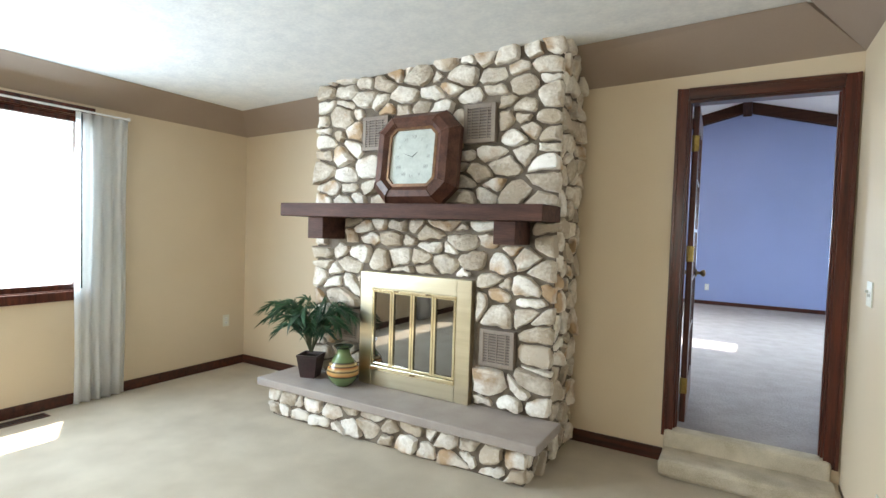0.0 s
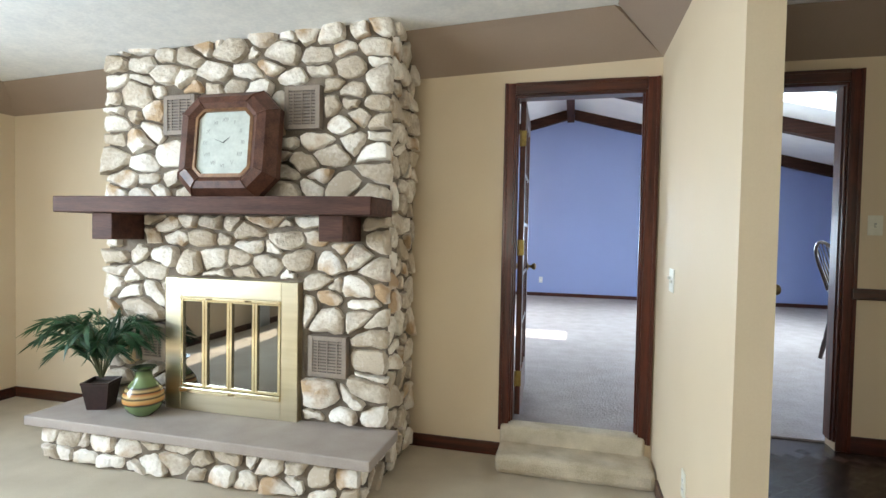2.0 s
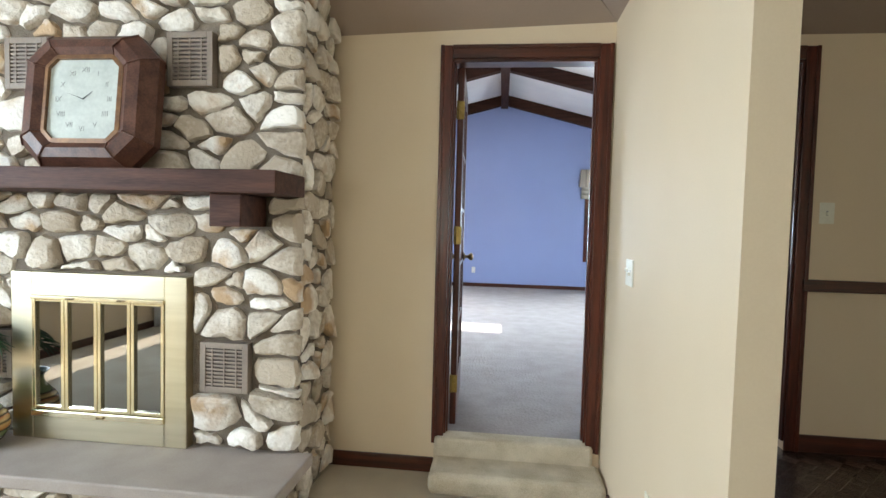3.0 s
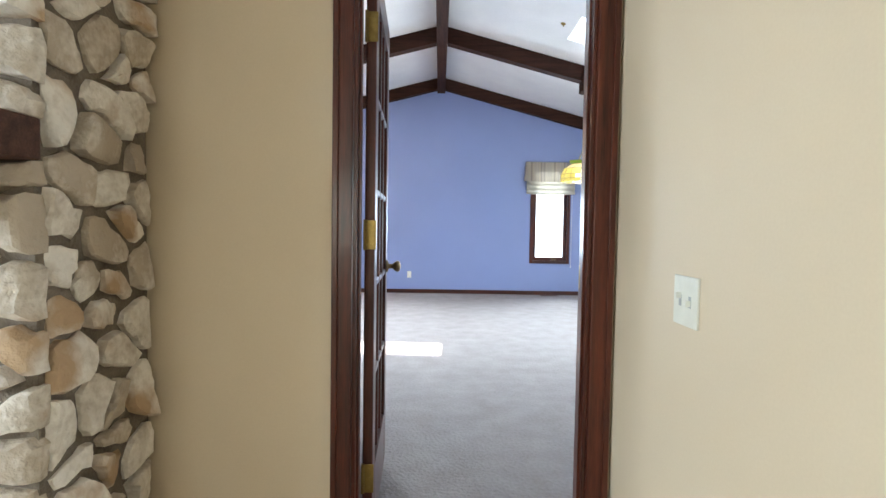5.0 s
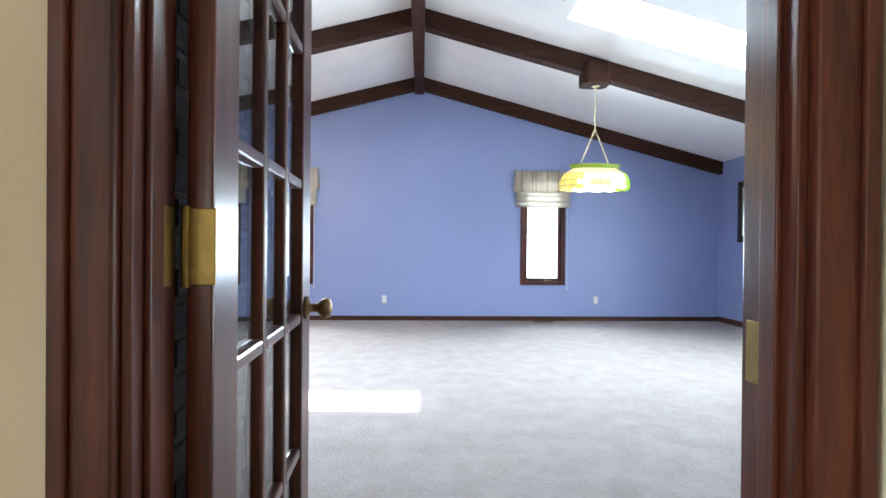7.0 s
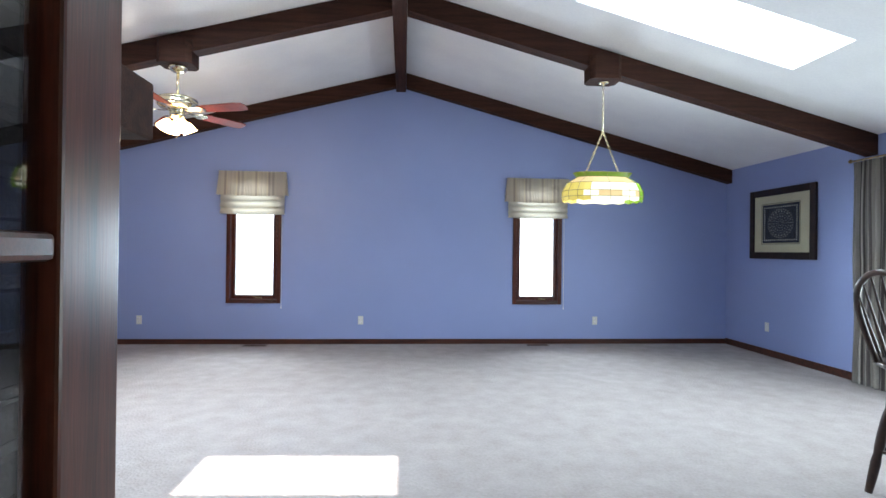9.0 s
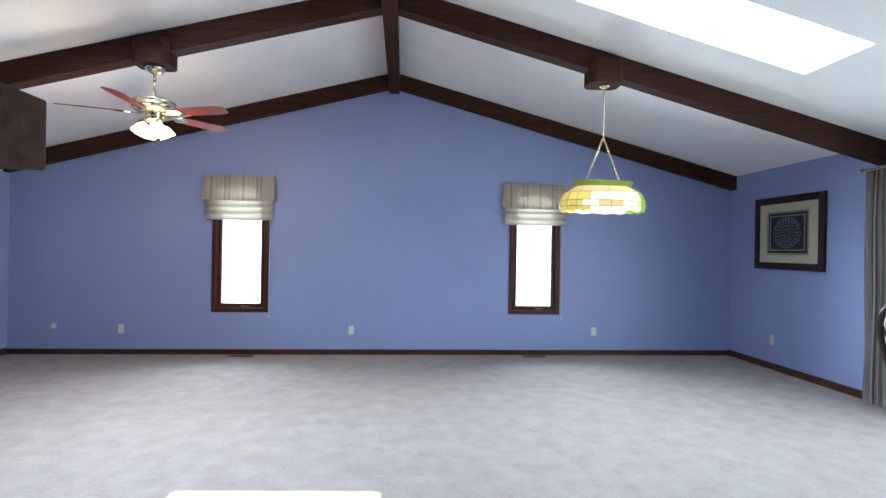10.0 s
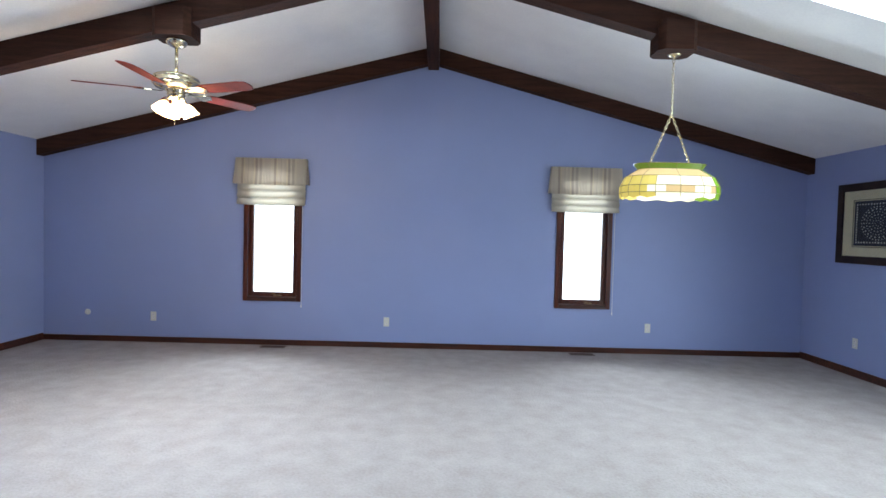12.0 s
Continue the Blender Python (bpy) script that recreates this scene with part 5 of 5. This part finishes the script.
fan = thing("ceiling_fan", "polished brass ceiling fan with red mahogany blades and a lit lamp", "ceiling fan", (FC[0], FC[1], 3.112))
part("canopy", lathe([(0.078, 0.0), (0.080, -0.012), (0.066, -0.040), (0.030, -0.058), (0.014, -0.060)], (FC[0], FC[1], 3.112), 28), SHINY, fan, smooth=True)
part("downrod", tube([(FC[0], FC[1], 3.06), (FC[0], FC[1], 2.845)], 0.013, 12), SHINY, fan, smooth=True)
part("motor_housing", lathe([(0.018, 0.030), (0.060, 0.020), (0.120, 0.008), (0.165, -0.012), (0.170, -0.024), (0.158, -0.032), (0.172, -0.040), (0.174, -0.070), (0.160, -0.082), (0.150, -0.095), (0.100, -0.105)], (FC[0], FC[1], 2.83), 36), SHINY, fan, "polished brass motor housing", smooth=True)
part("switch_housing", lathe([(0.075, 0.0), (0.080, -0.012), (0.062, -0.030), (0.068, -0.040), (0.060, -0.075), (0.035, -0.085)], (FC[0], FC[1], 2.727), 28), SHINY, fan, smooth=True)
for k, deg in enumerate((-18, 54, 126, 198, 270)):
    a = math.radians(deg)
    spin = Matrix.Translation((FC[0], FC[1], 2.715)) @ pose(0, 0, 0, 0, 0, deg) @ pose(0, 0, 0, -12, 0, 0)
    bm = prism([(0.235, -0.050), (0.30, -0.062), (0.62, -0.070), (0.685, -0.058), (0.705, -0.02), (0.705, 0.02), (0.685, 0.058), (0.62, 0.070), (0.30, 0.062), (0.235, 0.050)], "z", -0.0035, 0.0035)
    blade = part("blade", turn_all(bm, spin), BLADE, fan, "glossy red mahogany fan blade")
    bm = prism([(0.10, -0.018), (0.17, -0.014), (0.215, -0.048), (0.26, -0.052), (0.285, -0.020), (0.30, 0.0), (0.285, 0.020), (0.26, 0.052), (0.215, 0.048), (0.17, 0.014), (0.10, 0.018)], "z", -0.011, -0.0045)
    part("blade_iron", turn_all(bm, spin), SHINY, blade, "polished brass blade bracket")
for k in range(4):
    a = math.radians(45 + 90 * k)
    cx, cyy = FC[0] + 0.062 * math.cos(a), FC[1] + 0.062 * math.sin(a)
    arm = part("lamp_arm", tube([(FC[0] + 0.03 * math.cos(a), FC[1] + 0.03 * math.sin(a), 2.66), (cx, cyy, 2.645), (cx + 0.012 * math.cos(a), cyy + 0.012 * math.sin(a), 2.617)], 0.012, 10), SHINY, fan)
    bm = bmesh.new()
    seg = 24
    rings = []
    for r, z in ((0.020, 0.0), (0.030, -0.010), (0.046, -0.036), (0.054, -0.070), (0.064, -0.096), (0.061, -0.095), (0.050, -0.068), (0.042, -0.036), (0.026, -0.012)):
        rings.append([bm.verts.new((math.cos(2 * math.pi * j / seg) * r * (1 + (0.07 * math.cos(8 * 2 * math.pi * j / seg) if r > 0.05 else 0)), math.sin(2 * math.pi * j / seg) * r * (1 + (0.07 * math.cos(8 * 2 * math.pi * j / seg) if r > 0.05 else 0)), z)) for j in range(seg)])
    for p_, q_ in zip(rings, rings[1:]):
        for j in range(seg):
            bm.faces.new((p_[j], p_[(j + 1) % seg], q_[(j + 1) % seg], q_[j]))
    bmesh.ops.recalc_face_normals(bm, faces=bm.faces)
    turn_all(bm, Matrix.Translation((cx + 0.012 * math.cos(a), cyy + 0.012 * math.sin(a), 2.617)) @ pose(0, 0, 0, 0, 0, 45 + 90 * k) @ pose(0, 0, 0, 0, -28, 0))
    part("lamp_shade", bm, SHADE_GLOW, fan, "lit frosted glass tulip shade", smooth=True)
part("pull_chain", tube([(FC[0] + 0.02, FC[1] - 0.05, 2.645), (FC[0] + 0.02, FC[1] - 0.055, 2.445)], 0.002, 5), CHAIN, fan)

# stained glass lamp
LC = (5.005, 10.265)
lamp = thing("stained_glass_lamp", "oblong green and amber stained glass lamp hanging from chains", "hanging lamp", (LC[0], LC[1], 3.113))
part("ceiling_hook", lathe([(0.05, 0.0), (0.052, -0.006), (0.03, -0.018), (0.012, -0.024), (0.010, -0.04)], (LC[0], LC[1], 3.113), 20), CHAIN, lamp, smooth=True)


def chain(a, b_, parent):
    a, b_ = Vector(a), Vector(b_)
    n = max(2, round((b_ - a).length / 0.026))
    way = (b_ - a).normalized()
    s1 = way.orthogonal().normalized()
    s2 = way.cross(s1)
    bm = bmesh.new()
    for k in range(n):
        c = a.lerp(b_, (k + 0.5) / n)
        sd = s1 if k % 2 else s2
        pts = [c + way * math.cos(t) * 0.018 + sd * math.sin(t) * 0.009 for t in [2 * math.pi * j / 8 for j in range(9)]]
        tube(pts, 0.0027, 5, bm)
    return part("chain", bm, CHAIN, parent, "pale brass link chain")


chain((LC[0], LC[1], 3.07), (LC[0], LC[1], 2.645), lamp)
for s in (-1, 1):
    chain((LC[0], LC[1], 2.64), (LC[0] + s * 0.165, LC[1], 2.235), lamp)


def oval(rx, ry, z, n=32):
    out = []
    for k in range(n):
        a = 2 * math.pi * k / n
        c, s = math.cos(a), math.sin(a)
        out.append(Vector((LC[0] + math.copysign(abs(c) ** 0.75, c) * rx, LC[1] + math.copysign(abs(s) ** 0.75, s) * ry, z)))
    return out


L0, L1, L2, L3, L4 = oval(0.25, 0.115, 2.195), oval(0.345, 0.185, 2.135), oval(0.382, 0.207, 2.06), oval(0.385, 0.210, 2.005), oval(0.376, 0.205, 1.972)
top_rim = oval(0.280, 0.132, 2.238)
rr = random.Random(9)


def glass_band(name, lo, hi, mats, step, scallop=0.0):
    for k in range(0, 32, step):
        bm = bmesh.new()
        for j in range(k, k + step):
            a, b_ = j % 32, (j + 1) % 32
            drop = lambda q: Vector((0, 0, -scallop * math.sin(math.pi * ((q - k) / step))))
            up = [hi[a] + Vector((0, 0, 0)), hi[b_]]
            bm.faces.new([bm.verts.new(v) for v in (lo[a] + drop(j), lo[b_] + drop(j + 1), up[1], up[0])])
        bmesh.ops.remove_doubles(bm, verts=bm.verts, dist=0.0001)
        bmesh.ops.solidify(bm, geom=bm.faces, thickness=0.004)
        mid = (k + step / 2) / 32 * 2 * math.pi
        along = abs(math.cos(mid))
        part(name, bm, mats[0] if math.cos(mid) > 0.7 else mats[3] if math.cos(mid) < -0.55 else mats[1] if 0.18 < along < 0.6 else mats[2], lamp)


glass_band("crown_panel", L0, top_rim, [PANEL_D, PANEL_D, PANEL_G, PANEL_D], 2)
glass_band("shoulder_panel", L1, L0, [PANEL_G, PANEL_P, PANEL_P, PANEL_P], 2)
# PANEL_W carries the painted bright spots in front of the bulbs.
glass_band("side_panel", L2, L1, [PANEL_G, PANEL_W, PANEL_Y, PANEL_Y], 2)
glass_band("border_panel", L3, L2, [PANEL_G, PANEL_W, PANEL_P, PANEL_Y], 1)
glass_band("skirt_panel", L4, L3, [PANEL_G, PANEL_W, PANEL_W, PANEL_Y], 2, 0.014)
bm = bmesh.new()
for ring in (top_rim, L0, L1, L2, L3):
    tube(ring + ring[:1], 0.003, 5, bm)
for k in range(0, 32, 2):
    tube([L1[k], L2[k], L3[k], L4[k]], 0.0028, 5, bm)
for k in range(0, 32, 4):
    tube([top_rim[k], L0[k], L1[k]], 0.0028, 5, bm)
part("leading", bm, LEAD, lamp, "dark lead came between the glass pieces")
for s in (-1, 1):
    part("bulb", lathe([(0.012, 0.06), (0.016, 0.04), (0.030, 0.01), (0.028, -0.01), (0.012, -0.024)], (LC[0] + s * 0.14, LC[1], 2.09), 16), glowing("warm_bulb", (1.0, 0.86, 0.62), 6), lamp, smooth=True)
part("bulb_bar", box(LC[0] - 0.2, LC[0] + 0.2, LC[1] - 0.012, LC[1] + 0.012, 2.148, 2.160, 0.002), OLD_BRASS, lamp)
for s in (-1, 1):
    part("rim_bar", tube([(LC[0] + s * 0.165, LC[1] - 0.138, 2.236), (LC[0] + s * 0.165, LC[1] + 0.138, 2.236)], 0.004, 6), CHAIN, lamp)



# ---- brick chimney of the blue room ----
KX, KY0, KY1 = 2.598, BN + 0.002, 6.40
hearth = thing("brick_chimney", "near-black brick chimney breast with slightly lighter mortar", "fireplace", (2.0, 5.9, FB))
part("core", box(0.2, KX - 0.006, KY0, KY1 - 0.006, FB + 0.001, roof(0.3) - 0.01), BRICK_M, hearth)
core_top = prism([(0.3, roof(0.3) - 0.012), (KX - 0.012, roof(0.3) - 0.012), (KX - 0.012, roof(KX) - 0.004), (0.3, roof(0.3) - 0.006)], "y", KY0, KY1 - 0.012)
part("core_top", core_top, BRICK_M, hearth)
bw, bh, course = 0.195, 0.057, 0.0735
rr = random.Random(21)
meshes = {}


def brick(parent, x0, x1, y0, y1, z0, z1):
    key = (round(x1 - x0, 3), round(y1 - y0, 3), round(z1 - z0, 3))
    if key not in meshes:
        bm = box(-key[0] / 2, key[0] / 2, -key[1] / 2, key[1] / 2, -key[2] / 2, key[2] / 2)
        bmesh.ops.bevel(bm, geom=list(bm.edges), offset=0.004, segments=1, affect="EDGES")
        me = bpy.data.meshes.new("brick")
        bm.to_mesh(me)
        bm.free()
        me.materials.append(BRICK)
        meshes[key] = me
    ob = new("brick", meshes[key])
    ob.parent = parent
    ob.location = Vector(((x0 + x1) / 2, (y0 + y1) / 2, (z0 + z1) / 2)) - origin(parent)


rows = int((roof(KX) - FB) / course)
for r in range(rows):
    z = FB + 0.004 + r * course
    y = KY0 + 0.002 - (bw / 2 if r % 2 else 0)
    while y < KY1:
        a, b_ = max(y, KY0 + 0.002), min(y + bw, KY1)
        jut = rr.choice((0.0, 0.0, 0.001, 0.002))
        if b_ - a > 0.03:
            corner = b_ >= KY1 - 1e-6 or KY1 - b_ < 0.03
            if corner:
                b_ = KY1
            brick(hearth, KX - 0.095 + jut, KX + jut, a, b_, z, z + bh)
        y += bw + 0.012
part("mantel_shelf", box(0.6, 2.505, KY1 + 0.002, 6.73, 1.738, 1.875, 0.006), BEAM, hearth, "dark wooden mantel beam end")

# ---- bar stool ----
ST = (5.88, 7.98)
stool = thing("bar_stool", "dark turned wooden bar stool with a spindled bow back", "bar stool", (ST[0], ST[1], FB))
SH = FB + 0.68
facing = about((ST[0], ST[1], 0), pose(0, 0, 0, 0, 0, 200))
bm = lathe([(0.01, -0.004), (0.17, 0.0), (0.195, 0.012), (0.200, 0.028), (0.190, 0.040), (0.12, 0.034), (0.01, 0.030)], (ST[0], ST[1], SH), 32)
part("seat", bm, STOOL, stool, smooth=True)
legs = []
for k in range(4):
    a = math.radians(45 + 90 * k)
    top, foot = Vector((ST[0] + 0.11 * math.cos(a), ST[1] + 0.11 * math.sin(a), SH)), Vector((ST[0] + 0.235 * math.cos(a), ST[1] + 0.235 * math.sin(a), FB + 0.001))
    n = 16
    prof = [0.016, 0.018, 0.022, 0.024, 0.020, 0.016, 0.022, 0.024, 0.025, 0.025, 0.024, 0.020, 0.024, 0.023, 0.022, 0.020, 0.018]
    part("leg", turn_all(tube([top.lerp(foot, j / n) for j in range(n + 1)], prof, 12), facing), STOOL, stool, smooth=True)
    legs.append((top, foot))
for lev in (0.42, 0.66):
    for k in range(4):
        p_, q_ = legs[k][0].lerp(legs[k][1], lev), legs[(k + 1) % 4][0].lerp(legs[(k + 1) % 4][1], lev)
        part("stretcher", turn_all(tube([p_, p_.lerp(q_, 0.3), p_.lerp(q_, 0.5), p_.lerp(q_, 0.7), q_], [0.008, 0.011, 0.015, 0.011, 0.008], 10), facing), STOOL, stool, smooth=True)
swing = about((ST[0], ST[1], 0), pose(0, 0, 0, 0, 0, 100))
BOW_W, BOW_H = 0.225, 0.50


def bow_point(t):
    wide = BOW_W * (0.62 + 0.38 * min(1.0, math.sin(t) ** 0.8 * 1.25))
    return Vector((ST[0] - wide * math.cos(t), ST[1] + 0.14 + 0.17 * math.sin(t), SH + 0.03 + BOW_H * math.sin(t) ** 0.8))


part("bow_back", turn_all(tube([bow_point(math.pi * j / 28) for j in range(29)], 0.017, 10), swing), STOOL, stool, smooth=True)
for k in range(7):
    topv = bow_point(math.pi * (0.26 + 0.08 * k))
    low_ = Vector((ST[0] - 0.105 + 0.035 * k, ST[1] + 0.145, SH + 0.035))
    part("spindle", turn_all(tube([low_, low_.lerp(topv, 0.3), low_.lerp(topv, 0.5), topv], [0.006, 0.010, 0.007, 0.005], 8), swing), STOOL, stool, smooth=True)

# ---- parquet of the kitchen, laid in a zigzag ----
kitchen_floor = bpy.data.objects["floor_kitchen"]
pm = bpy.data.meshes.new("plank")
bm = box(-0.149, 0.149, -0.0365, 0.0365, -0.004, 0.004)
bmesh.ops.bevel(bm, geom=list(bm.edges), offset=0.0012, segments=1, affect="EDGES")
bm.to_mesh(pm)
bm.free()
pm.materials.append(PARQUET)
count = 0
for i in range(-30, 30):
    for j in range(-12, 14):
        for turn in (0, 1):
            u = i * 0.075 + j * 0.300 + (0.1125 if turn else 0)
            v = i * 0.075 - (0.1125 if turn else 0) + 0.0
            c45 = math.sqrt(0.5)
            x = 4.6 + (u * c45 - v * c45)
            y = 4.5 + (u * c45 + v * c45)
            if 3.93 < x < 5.6 and 3.5 < y < KY - 0.15 and count < 300:
                ob = new("plank", pm)
                ob.parent = kitchen_floor
                ob.location = (x, y, FB - 0.0075)
                ob.rotation_euler = (0, 0, radians(45 + 90 * turn))
                count += 1

hook = thing("ceiling_hook", "small brass hook plate on the white sloping ceiling", "hook", (4.36, 9.21, roof(4.36) - 0.012))
part("plate", lathe([(0.030, 0.016), (0.032, 0.004), (0.020, -0.006), (0.006, -0.010), (0.006, -0.025)], (4.36, 9.21, roof(4.36) - 0.004), 16), HINGE, hook)

# Unseen window, added as the opening for the east fill lamp.
window_unit("added_window_5", "x", XE, 1, (-0.6, 0.9, 0.9, 2.2), "unseen window added to let fill light in from the east", 0.05, 0.07, room=-1)
